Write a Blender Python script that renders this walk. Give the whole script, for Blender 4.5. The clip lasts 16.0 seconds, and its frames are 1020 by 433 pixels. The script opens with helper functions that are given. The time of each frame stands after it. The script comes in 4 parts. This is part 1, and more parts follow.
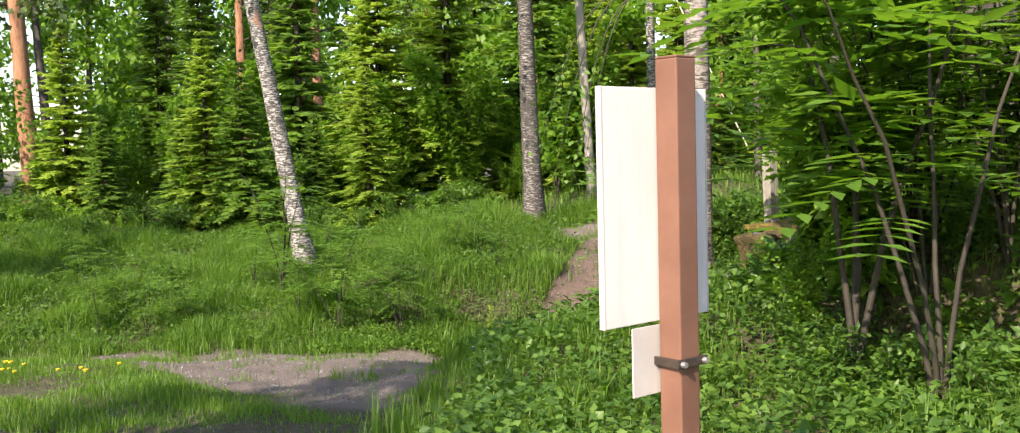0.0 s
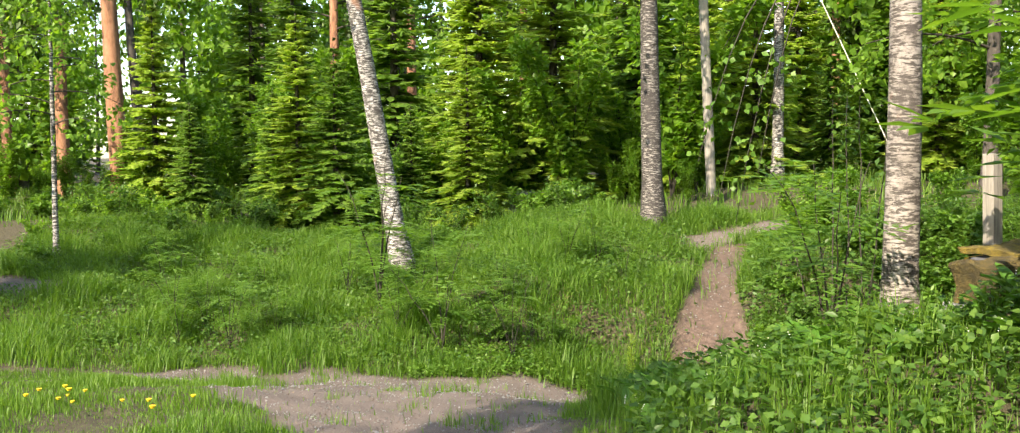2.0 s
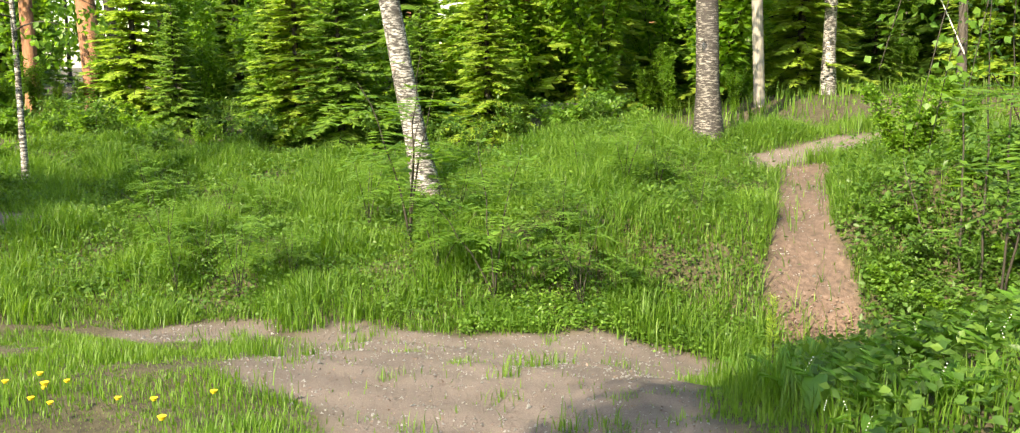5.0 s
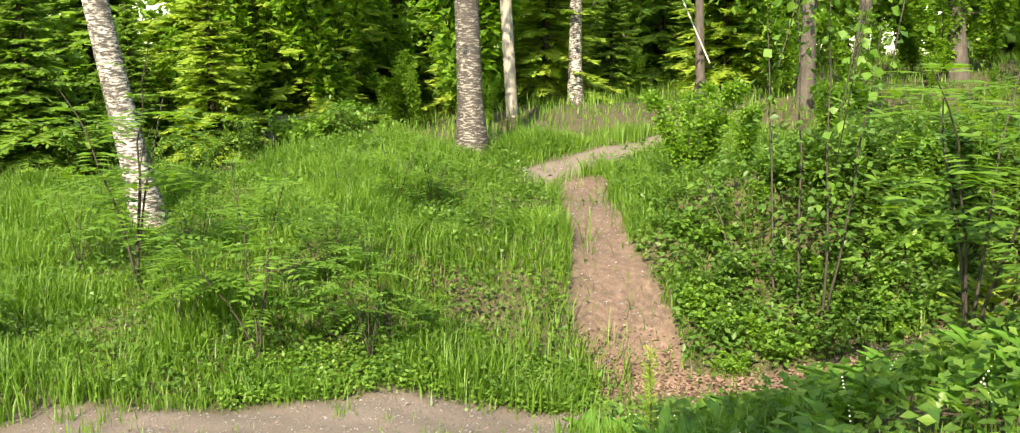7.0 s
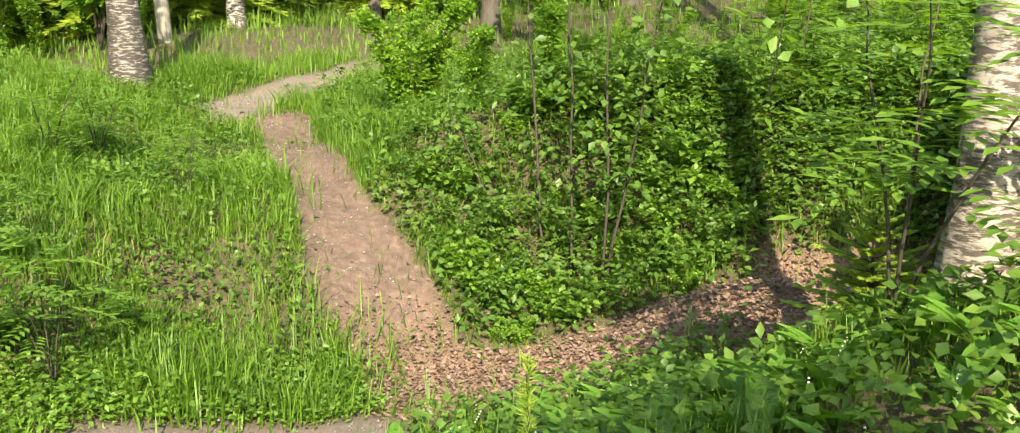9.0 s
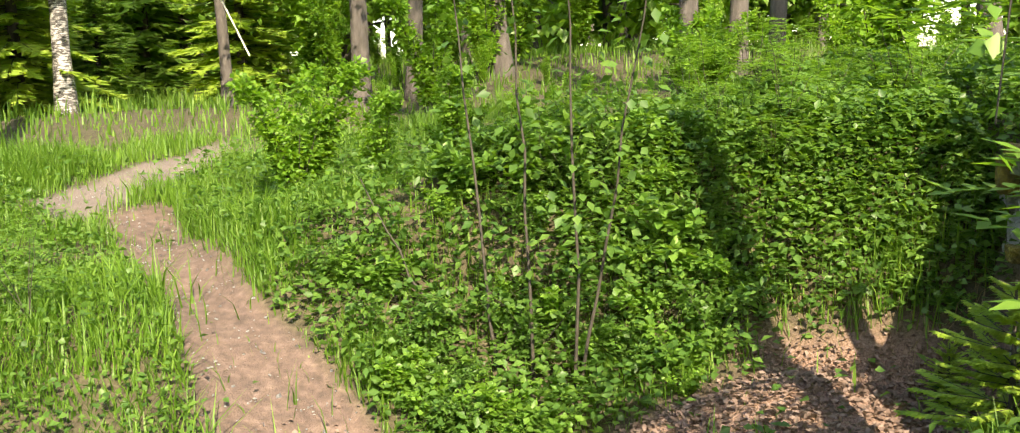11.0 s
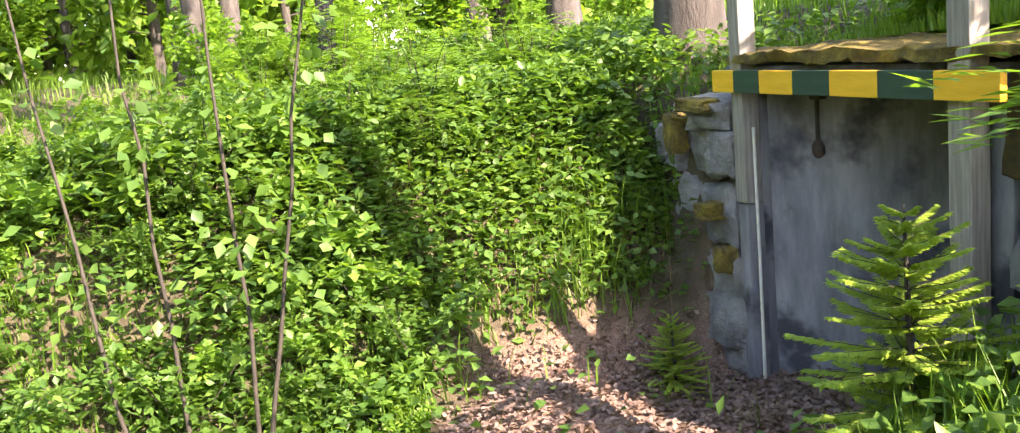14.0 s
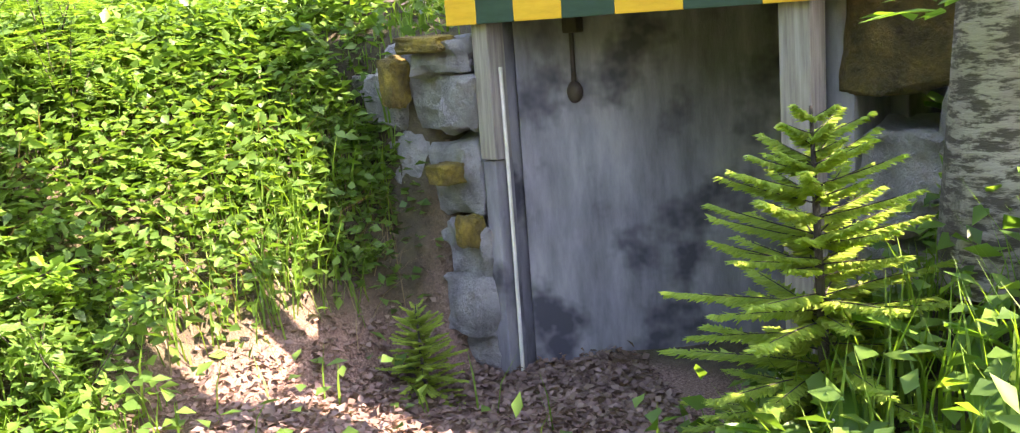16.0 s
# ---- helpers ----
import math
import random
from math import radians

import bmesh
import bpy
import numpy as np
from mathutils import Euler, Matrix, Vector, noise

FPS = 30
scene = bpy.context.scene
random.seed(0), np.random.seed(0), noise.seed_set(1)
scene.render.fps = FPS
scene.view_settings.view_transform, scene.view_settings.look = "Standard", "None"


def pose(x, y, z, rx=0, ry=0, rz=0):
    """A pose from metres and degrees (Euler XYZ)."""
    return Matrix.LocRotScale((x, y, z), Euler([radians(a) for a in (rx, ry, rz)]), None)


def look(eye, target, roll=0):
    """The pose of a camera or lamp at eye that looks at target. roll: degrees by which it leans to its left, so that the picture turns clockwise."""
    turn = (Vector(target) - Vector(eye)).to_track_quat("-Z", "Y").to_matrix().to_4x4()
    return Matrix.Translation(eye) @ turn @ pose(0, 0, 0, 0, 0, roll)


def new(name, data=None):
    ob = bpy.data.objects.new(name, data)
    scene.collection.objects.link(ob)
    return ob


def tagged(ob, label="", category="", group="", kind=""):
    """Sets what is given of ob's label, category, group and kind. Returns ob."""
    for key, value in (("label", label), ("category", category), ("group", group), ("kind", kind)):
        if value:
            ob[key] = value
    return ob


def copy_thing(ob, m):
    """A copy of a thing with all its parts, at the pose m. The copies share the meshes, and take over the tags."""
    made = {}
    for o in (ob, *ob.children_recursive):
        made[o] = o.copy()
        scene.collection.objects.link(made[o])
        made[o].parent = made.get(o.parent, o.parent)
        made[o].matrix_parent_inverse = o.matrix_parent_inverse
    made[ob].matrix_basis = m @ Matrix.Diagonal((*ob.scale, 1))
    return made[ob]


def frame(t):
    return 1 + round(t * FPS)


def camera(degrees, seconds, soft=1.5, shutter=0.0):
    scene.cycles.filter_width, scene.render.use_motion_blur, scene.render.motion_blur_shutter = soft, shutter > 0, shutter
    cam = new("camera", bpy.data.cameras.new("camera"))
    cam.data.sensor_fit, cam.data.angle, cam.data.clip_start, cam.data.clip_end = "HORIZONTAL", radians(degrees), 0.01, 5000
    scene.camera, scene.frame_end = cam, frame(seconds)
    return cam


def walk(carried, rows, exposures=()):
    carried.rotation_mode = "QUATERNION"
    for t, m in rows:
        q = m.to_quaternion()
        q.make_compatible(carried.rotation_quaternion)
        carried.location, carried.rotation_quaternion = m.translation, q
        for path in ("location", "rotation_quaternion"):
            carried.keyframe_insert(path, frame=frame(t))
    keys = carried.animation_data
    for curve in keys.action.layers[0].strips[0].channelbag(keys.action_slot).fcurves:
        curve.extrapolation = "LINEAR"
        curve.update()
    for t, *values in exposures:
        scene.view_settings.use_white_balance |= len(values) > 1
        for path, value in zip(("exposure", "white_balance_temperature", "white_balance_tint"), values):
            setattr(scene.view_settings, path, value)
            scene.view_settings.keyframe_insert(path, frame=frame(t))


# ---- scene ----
SUN_AZ, SUN_EL = 206.0, 38.0      # compass-like: degrees clockwise from +y, and above the horizon
cam = camera(53.9, 16.0, 1.15)
PATH = [
    (0, (2.327, -2.542, 2.764), (2.223, -0.548, 2.641), -1.5),
    (0.5, (2.177, -2.122, 2.757), (2.001, -0.131, 2.674), -0.9),
    (1, (1.978, -1.689, 2.768), (1.769, 0.299, 2.69), -0.9),
    (1.5, (1.796, -1.255, 2.802), (1.599, 0.734, 2.719), -1.2),
    (2, (1.678, -0.823, 2.795), (1.409, 1.155, 2.666), -0.5),
    (2.5, (1.503, -0.422, 2.793), (1.201, 1.544, 2.586), 1.1),
    (3, (1.351, -0.078, 2.8), (1.006, 1.88, 2.582), 1.5),
    (3.2, (1.293, 0.087, 2.794), (0.908, 2.036, 2.563), 1.2),
    (5.3, (0.437, 1.316, 2.81), (0.236, 3.281, 2.496), -0.8),
    (5.5, (0.36, 1.478, 2.814), (0.174, 3.445, 2.504), -0.6),
    (6, (0.192, 1.932, 2.781), (0.134, 3.91, 2.493), -0.0),
    (6.5, (0.036, 2.399, 2.725), (0.319, 4.354, 2.409), -0.3),
    (7, (-0.11, 2.786, 2.712), (0.235, 4.734, 2.418), -0.7),
    (7.5, (-0.223, 3.244, 2.688), (0.191, 5.158, 2.281), 0.7),
    (8, (-0.291, 3.721, 2.677), (0.25, 5.593, 2.226), 2.0),
    (8.5, (-0.325, 4.202, 2.624), (0.418, 5.988, 2.114), 0.7),
    (9, (-0.451, 4.714, 2.591), (0.567, 6.379, 2.154), 0.1),
    (9.5, (-0.468, 5.177, 2.503), (0.707, 6.763, 2.183), -0.9),
    (9.7, (-0.461, 5.366, 2.48), (0.73, 6.94, 2.158), -0.8),
    (11.8, (-0.042, 6.878, 2.322), (1.407, 8.232, 2.063), -3.7),
    (12, (-0.037, 7.006, 2.319), (1.47, 8.289, 2.036), -4.0),
    (12.5, (-0.1, 7.29, 2.293), (1.555, 8.377, 2.013), -5.1),
    (13, (-0.046, 7.59, 2.231), (1.704, 8.521, 1.972), -5.7),
    (13.5, (0.061, 7.888, 2.163), (1.892, 8.654, 1.916), -6.1),
    (14, (0.202, 8.153, 2.071), (2.09, 8.757, 1.804), -6.0),
    (14.5, (0.423, 8.351, 1.981), (2.365, 8.743, 1.708), -5.8),
    (15, (0.637, 8.556, 1.92), (2.609, 8.781, 1.677), -6.0),
    (15.5, (0.944, 8.714, 1.847), (2.922, 8.73, 1.549), -6.3),
    (16, (1.231, 8.911, 1.741), (3.198, 8.736, 1.427), -5.9),
]
walk(cam, [(t, look(e, g, r)) for t, e, g, r in PATH],
     exposures=[(0.0, 1.42, 7000, 18), (3.2, 1.8, 7600, 10), (5.3, 1.9, 7900, 9), (9.7, 1.95, 7800, 10), (11.8, 2.15, 7600, 16), (14.0, 2.85, 7200, 30), (16.0, 3.45, 7200, 38)])

# ---- light ----
world = bpy.data.worlds.new("sky")
scene.world = world
world.use_nodes = True
wn = world.node_tree.nodes
sky = wn.new("ShaderNodeTexSky")
sky.sky_type = "NISHITA"
sky.sun_disc = False
sky.sun_elevation = radians(SUN_EL)
sky.sun_rotation = radians(SUN_AZ)
world.node_tree.links.new(sky.outputs[0], wn["Background"].inputs[0])
wn["Background"].inputs[1].default_value = 0.15
sun_data = bpy.data.lights.new("sun", "SUN")
sun_data.energy, sun_data.angle, sun_data.color = 4.0, radians(0.5), (1.0, 0.92, 0.78)
sun = new("sun", sun_data)
a, e = radians(SUN_AZ), radians(SUN_EL)
toward_sun = Vector((math.sin(a) * math.cos(e), math.cos(a) * math.cos(e), math.sin(e)))
sun.rotation_mode = "QUATERNION"
sun.rotation_quaternion = toward_sun.to_track_quat("Z", "Y")

rng = np.random.default_rng(7)


# ---- materials ----
def node_material(name):
    m = bpy.data.materials.new(name)
    m.use_nodes = True
    return m, m.node_tree.nodes, m.node_tree.links, m.node_tree.nodes["Principled BSDF"]


def noise_node(n, l, scale, detail=6.0, rough=0.6, stretch=None, space="Object"):
    tc = n.new("ShaderNodeTexCoord")
    t = n.new("ShaderNodeTexNoise")
    t.inputs["Scale"].default_value, t.inputs["Detail"].default_value, t.inputs["Roughness"].default_value = scale, detail, rough
    if stretch:
        mp = n.new("ShaderNodeMapping")
        mp.inputs["Scale"].default_value = stretch
        l.new(tc.outputs[space], mp.inputs[0])
        l.new(mp.outputs[0], t.inputs["Vector"])
    else:
        l.new(tc.outputs[space], t.inputs["Vector"])
    return t.outputs["Fac"]


def ramp(n, l, source, stops):
    r = n.new("ShaderNodeValToRGB")
    el = r.color_ramp.elements
    while len(el) < len(stops):
        el.new(0.5)
    for k, (p, c) in zip(el, stops):
        k.position, k.color = p, (*c, 1)
    l.new(source, r.inputs[0])
    return r.outputs[0]


def mix(n, l, fac, c1, c2):
    m = n.new("ShaderNodeMix")
    m.data_type = "RGBA"
    for socket, v in ((m.inputs[0], fac), (m.inputs[6], c1), (m.inputs[7], c2)):
        if isinstance(v, (tuple, float, int)):
            socket.default_value = (*v, 1) if isinstance(v, tuple) else v
        else:
            l.new(v, socket)
    return m.outputs[2]


def bump(n, l, p, height, strength, distance):
    b = n.new("ShaderNodeBump")
    b.inputs["Strength"].default_value, b.inputs["Distance"].default_value = strength, distance
    l.new(height, b.inputs["Height"])
    l.new(b.outputs[0], p.inputs["Normal"])


def leaf_material(name, dark, mid, light, glow=0.45, rough=0.5, patch=0.9):
    """Foliage: hue varies leaf by leaf and in patches, and light comes through."""
    m, n, l, p = node_material(name)
    geo = n.new("ShaderNodeNewGeometry")
    col = ramp(n, l, geo.outputs["Random Per Island"], [(0.0, dark), (0.5, mid), (1.0, light)])
    big = ramp(n, l, noise_node(n, l, patch, 3), [(0.3, dark), (0.7, light)])
    col = mix(n, l, 0.35, col, big)
    info = n.new("ShaderNodeObjectInfo")
    col = mix(n, l, ramp(n, l, info.outputs["Random"], [(0.0, (0, 0, 0)), (1.0, (0.35, 0.35, 0.35))]), col, mid)
    l.new(col, p.inputs["Base Color"])
    p.inputs["Roughness"].default_value = rough
    p.inputs["Specular IOR Level"].default_value = 0.35
    tr = n.new("ShaderNodeBsdfTranslucent")
    bright = n.new("ShaderNodeMix")
    bright.data_type, bright.blend_type = "RGBA", "MULTIPLY"
    bright.inputs[0].default_value = 1.0
    l.new(col, bright.inputs[6])
    bright.inputs[7].default_value = (1.7, 1.7, 0.6, 1)
    l.new(bright.outputs[2], tr.inputs["Color"])
    ms = n.new("ShaderNodeMixShader")
    ms.inputs[0].default_value = glow
    l.new(p.outputs[0], ms.inputs[1])
    l.new(tr.outputs[0], ms.inputs[2])
    l.new(ms.outputs[0], n["Material Output"].inputs[0])
    return m


def rough_material(name, stops, scale, detail=8.0, rough=0.85, relief=0.4, depth=0.01, stretch=None, patch=None, fine=60.0):
    m, n, l, p = node_material(name)
    f = noise_node(n, l, scale, detail, 0.65, stretch)
    col = ramp(n, l, f, stops)
    if patch:
        col = mix(n, l, ramp(n, l, noise_node(n, l, patch[0], 4), [(patch[2], (0, 0, 0)), (patch[2] + 0.12, (1, 1, 1))]), col, patch[1])
    l.new(col, p.inputs["Base Color"])
    p.inputs["Roughness"].default_value = rough
    g = noise_node(n, l, fine, 5, 0.7, stretch)
    ad = n.new("ShaderNodeMath")
    l.new(f, ad.inputs[0]), l.new(g, ad.inputs[1])
    bump(n, l, p, ad.outputs[0], relief, depth)
    return m


def birch_material(name, white, grey, dark, low=0.40):
    """White paper bark with black horizontal dashes and rough dark plates."""
    m, n, l, p = node_material(name)
    base = ramp(n, l, noise_node(n, l, 5.0, 6), [(0.3, grey), (0.6, white)])
    dash = noise_node(n, l, 11.0, 6, 0.7, (1.0, 1.0, 4.5))
    col = mix(n, l, ramp(n, l, dash, [(low, (1, 1, 1)), (low + 0.09, (0, 0, 0))]), base, dark)
    plates = noise_node(n, l, 2.4, 8, 0.75, (1.6, 1.6, 1.0))
    col = mix(n, l, ramp(n, l, plates, [(0.53, (0, 0, 0)), (0.6, (0.8, 0.8, 0.8))]), col, dark)
    col = mix(n, l, ramp(n, l, noise_node(n, l, 1.7, 3), [(0.62, (0, 0, 0)), (0.72, (0.6, 0.6, 0.6))]), col, (0.32, 0.15, 0.08))
    l.new(col, p.inputs["Base Color"])
    p.inputs["Roughness"].default_value = 0.75
    bump(n, l, p, dash, 0.6, 0.02)
    return m


M = {}
M["grass"] = leaf_material("grass_blades", (0.042, 0.105, 0.012), (0.09, 0.20, 0.022), (0.185, 0.30, 0.045), 0.45, 0.5, 0.8)
M["herb"] = leaf_material("herb_leaves", (0.028, 0.08, 0.016), (0.065, 0.15, 0.026), (0.15, 0.26, 0.045), 0.42, 0.45, 1.4)
M["lily"] = leaf_material("lily_leaves", (0.05, 0.14, 0.02), (0.08, 0.20, 0.03), (0.14, 0.28, 0.045), 0.42, 0.35, 1.5)
M["spruce"] = leaf_material("spruce_needles", (0.05, 0.12, 0.02), (0.12, 0.23, 0.034), (0.22, 0.35, 0.055), 0.45, 0.55, 0.6)
# fresh shoots up close; on the background spruces sunlight put into the colour
M["spruce_light"] = leaf_material("fresh_and_sunlit_needles", (0.13, 0.23, 0.028), (0.25, 0.37, 0.05), (0.38, 0.48, 0.09), 0.45, 0.5, 0.6)
M["birch_leaf"] = leaf_material("birch_leaves", (0.06, 0.15, 0.02), (0.13, 0.26, 0.034), (0.23, 0.37, 0.055), 0.52, 0.4, 0.6)
M["rowan"] = leaf_material("rowan_leaves", (0.06, 0.15, 0.02), (0.10, 0.21, 0.03), (0.17, 0.29, 0.05), 0.42, 0.45, 0.9)
M["pine"] = leaf_material("pine_needles", (0.03, 0.06, 0.02), (0.05, 0.09, 0.025), (0.09, 0.13, 0.035), 0.2, 0.6, 0.6)
M["dry"] = leaf_material("dry_leaves", (0.075, 0.05, 0.037), (0.15, 0.10, 0.077), (0.28, 0.205, 0.165), 0.1, 0.8, 3.0)
M["straw"] = leaf_material("dry_grass", (0.12, 0.085, 0.045), (0.20, 0.155, 0.085), (0.29, 0.24, 0.14), 0.2, 0.7, 3.0)
M["birch"] = birch_material("birch_bark", (0.46, 0.445, 0.42), (0.27, 0.26, 0.245), (0.04, 0.036, 0.032), 0.47)
M["birch_dark"] = birch_material("old_birch_bark", (0.33, 0.30, 0.27), (0.20, 0.175, 0.155), (0.06, 0.05, 0.043), 0.455)
M["birch_grey"] = birch_material("grey_birch_bark", (0.28, 0.26, 0.235), (0.13, 0.12, 0.11), (0.035, 0.03, 0.027), 0.50)
M["pine_bark"] = rough_material("pine_bark", [(0.3, (0.12, 0.062, 0.038)), (0.5, (0.32, 0.155, 0.085)), (0.75, (0.46, 0.26, 0.155))], 5.0, 8, 0.9, 0.8, 0.03, (1.5, 1.5, 0.5))
M["bark"] = rough_material("grey_bark", [(0.3, (0.04, 0.034, 0.028)), (0.6, (0.10, 0.087, 0.075)), (0.8, (0.18, 0.165, 0.145))], 7.0, 8, 0.9, 0.8, 0.03, (1.5, 1.5, 0.4))
M["twig"] = rough_material("twig_bark", [(0.3, (0.02, 0.017, 0.012)), (0.7, (0.05, 0.042, 0.03))], 20.0, 4, 0.8, 0.2, 0.003)
M["pale_wood"] = rough_material("weathered_wood", [(0.3, (0.15, 0.135, 0.115)), (0.55, (0.27, 0.25, 0.215)), (0.8, (0.38, 0.36, 0.32))], 9.0, 8, 0.85, 0.4, 0.004, (6, 6, 0.35))
M["concrete"] = rough_material("stained_concrete", [(0.28, (0.07, 0.07, 0.077)), (0.5, (0.19, 0.19, 0.205)), (0.75, (0.34, 0.34, 0.35))], 2.6, 12, 0.75, 0.35, 0.01, (2.2, 2.2, 0.5), (2.4, (0.05, 0.05, 0.062), 0.50))
M["stone"] = rough_material("lichen_granite", [(0.25, (0.10, 0.10, 0.10)), (0.5, (0.32, 0.32, 0.31)), (0.75, (0.52, 0.51, 0.48))], 5.0, 12, 0.85, 1.0, 0.05, None, (3.0, (0.20, 0.17, 0.09), 0.62))
M["right_moss"] = rough_material("brown_moss", [(0.3, (0.03, 0.024, 0.012)), (0.5, (0.08, 0.062, 0.02)), (0.74, (0.17, 0.12, 0.03))], 11.0, 8, 0.95, 0.9, 0.03)
M["boulder"] = rough_material("dark_boulder", [(0.25, (0.05, 0.05, 0.045)), (0.5, (0.12, 0.12, 0.11)), (0.75, (0.22, 0.215, 0.20))], 5.0, 10, 0.9, 0.9, 0.04, None, (3.0, (0.07, 0.09, 0.03), 0.55))
M["moss"] = rough_material("ochre_moss", [(0.3, (0.05, 0.038, 0.013)), (0.5, (0.15, 0.112, 0.02)), (0.7, (0.34, 0.25, 0.035))], 11.0, 8, 0.95, 0.9, 0.03)
M["yellow"] = rough_material("yellow_paint", [(0.2, (0.62, 0.33, 0.02)), (0.5, (0.78, 0.43, 0.025)), (0.8, (0.84, 0.50, 0.05))], 6.0, 8, 0.55, 0.15, 0.003, (1, 6, 6))
M["green_paint"] = rough_material("dark_green_paint", [(0.2, (0.012, 0.035, 0.025)), (0.5, (0.02, 0.055, 0.04)), (0.8, (0.035, 0.075, 0.055))], 6.0, 8, 0.55, 0.15, 0.003, (1, 6, 6))
M["brown_paint"] = rough_material("brown_painted_steel", [(0.25, (0.14, 0.066, 0.044)), (0.55, (0.18, 0.088, 0.06)), (0.85, (0.22, 0.115, 0.08))], 5.0, 9, 0.5, 0.12, 0.002)
M["sign_back"] = rough_material("pale_sign_back", [(0.25, (0.60, 0.56, 0.54)), (0.5, (0.70, 0.66, 0.64)), (0.8, (0.76, 0.73, 0.71))], 3.0, 9, 0.5, 0.05, 0.001, (3, 3, 0.5))
M["sign_small"] = rough_material("grey_sign_back", [(0.25, (0.45, 0.43, 0.41)), (0.8, (0.58, 0.56, 0.54))], 5.0, 6, 0.5, 0.05, 0.001)
M["dark_metal"] = rough_material("rusty_dark_iron", [(0.3, (0.015, 0.013, 0.012)), (0.7, (0.06, 0.04, 0.03))], 12.0, 6, 0.6, 0.3, 0.003)
M["steel"] = rough_material("dull_steel", [(0.3, (0.35, 0.35, 0.35)), (0.7, (0.55, 0.55, 0.54))], 15.0, 5, 0.4, 0.1, 0.001)
M["steel"].node_tree.nodes["Principled BSDF"].inputs["Metallic"].default_value = 0.8
M["rod"] = rough_material("pale_rod_paint", [(0.3, (0.5, 0.49, 0.42)), (0.7, (0.68, 0.67, 0.58))], 15.0, 5, 0.5, 0.1, 0.001)
M["white_flower"] = rough_material("white_petals", [(0.3, (0.7, 0.7, 0.62)), (0.7, (0.8, 0.8, 0.74))], 20, 3, 0.6, 0.05, 0.001)
M["yellow_flower"] = rough_material("yellow_petals", [(0.3, (0.7, 0.5, 0.02)), (0.7, (0.8, 0.62, 0.03))], 20, 3, 0.6, 0.05, 0.001)


def ground_material():
    m, n, l, p = node_material("forest_soil")

    def mask(name):
        at = n.new("ShaderNodeAttribute")
        at.attribute_name = name
        return at.outputs["Fac"]

    f1, f2, f3 = noise_node(n, l, 1.3, 8), noise_node(n, l, 14.0, 8), noise_node(n, l, 90.0, 4)
    soil = ramp(n, l, f2, [(0.3, (0.035, 0.028, 0.016)), (0.55, (0.07, 0.06, 0.03)), (0.75, (0.11, 0.10, 0.05))])
    dirt = ramp(n, l, f1, [(0.3, (0.095, 0.075, 0.066)), (0.5, (0.145, 0.115, 0.10)), (0.7, (0.20, 0.158, 0.135))])
    grit = ramp(n, l, f3, [(0.35, (0.08, 0.06, 0.048)), (0.5, (0.15, 0.122, 0.105)), (0.68, (0.27, 0.23, 0.20))])
    dirt = mix(n, l, 0.45, dirt, grit)
    dirt = mix(n, l, ramp(n, l, f2, [(0.60, (0, 0, 0)), (0.72, (0.7, 0.7, 0.7))]), dirt, (0.09, 0.06, 0.045))
    red = ramp(n, l, f2, [(0.3, (0.066, 0.046, 0.036)), (0.55, (0.125, 0.085, 0.066)), (0.75, (0.20, 0.143, 0.113))])
    litter = ramp(n, l, f3, [(0.3, (0.07, 0.042, 0.028)), (0.5, (0.19, 0.115, 0.08)), (0.7, (0.36, 0.25, 0.19))])
    col = mix(n, l, mask("dirt"), soil, dirt)
    col = mix(n, l, mask("red"), col, red)
    col = mix(n, l, mask("litter"), col, litter)
    l.new(col, p.inputs["Base Color"])
    p.inputs["Roughness"].default_value = 0.95
    ad = n.new("ShaderNodeMath")
    l.new(f2, ad.inputs[0]), l.new(f3, ad.inputs[1])
    bump(n, l, p, ad.outputs[0], 0.7, 0.025)
    return m


M["ground"] = ground_material()


# ---- mesh helpers ----
def tri_mesh(name, v, f, material):
    v, f = np.asarray(v, np.float32), np.asarray(f, np.int32)
    me = bpy.data.meshes.new(name)
    me.vertices.add(len(v))
    me.vertices.foreach_set("co", v.ravel())
    k = f.shape[1]
    me.loops.add(f.size)
    me.loops.foreach_set("vertex_index", f.ravel())
    me.polygons.add(len(f))
    me.polygons.foreach_set("loop_start", np.arange(0, f.size, k, dtype=np.int32))
    me.update(calc_edges=True)
    me.materials.append(material)
    return me


def smooth(me):
    me.polygons.foreach_set("use_smooth", np.ones(len(me.polygons), bool))
    return me


def thing(name, label, category, group="", kind="", at=None):
    ob = new(name)
    if at is not None:
        ob.matrix_basis = at
    return tagged(ob, label, category, group, kind)


def part(name, me, parent, label=""):
    ob = new(name, me)
    ob.parent = parent
    return tagged(ob, label) if label else ob


def bm_mesh(name, bm, material, soft=False):
    me = bpy.data.meshes.new(name)
    bm.to_mesh(me)
    bm.free()
    me.materials.append(material)
    return smooth(me) if soft else me


def box_mesh(name, size, material, bevel=0.005, rough=0.0, seed=0):
    bm = bmesh.new()
    bmesh.ops.create_cube(bm, size=1.0, matrix=Matrix.Diagonal((*size, 1)))
    if bevel:
        bmesh.ops.bevel(bm, geom=bm.edges[:], offset=bevel, segments=2, affect="EDGES", profile=0.6)
    if rough:
        for v in bm.verts:
            v.co += Vector(noise.noise_vector(v.co * 3.1 + Vector((seed, 0, 0)))) * rough
    return bm_mesh(name, bm, material)


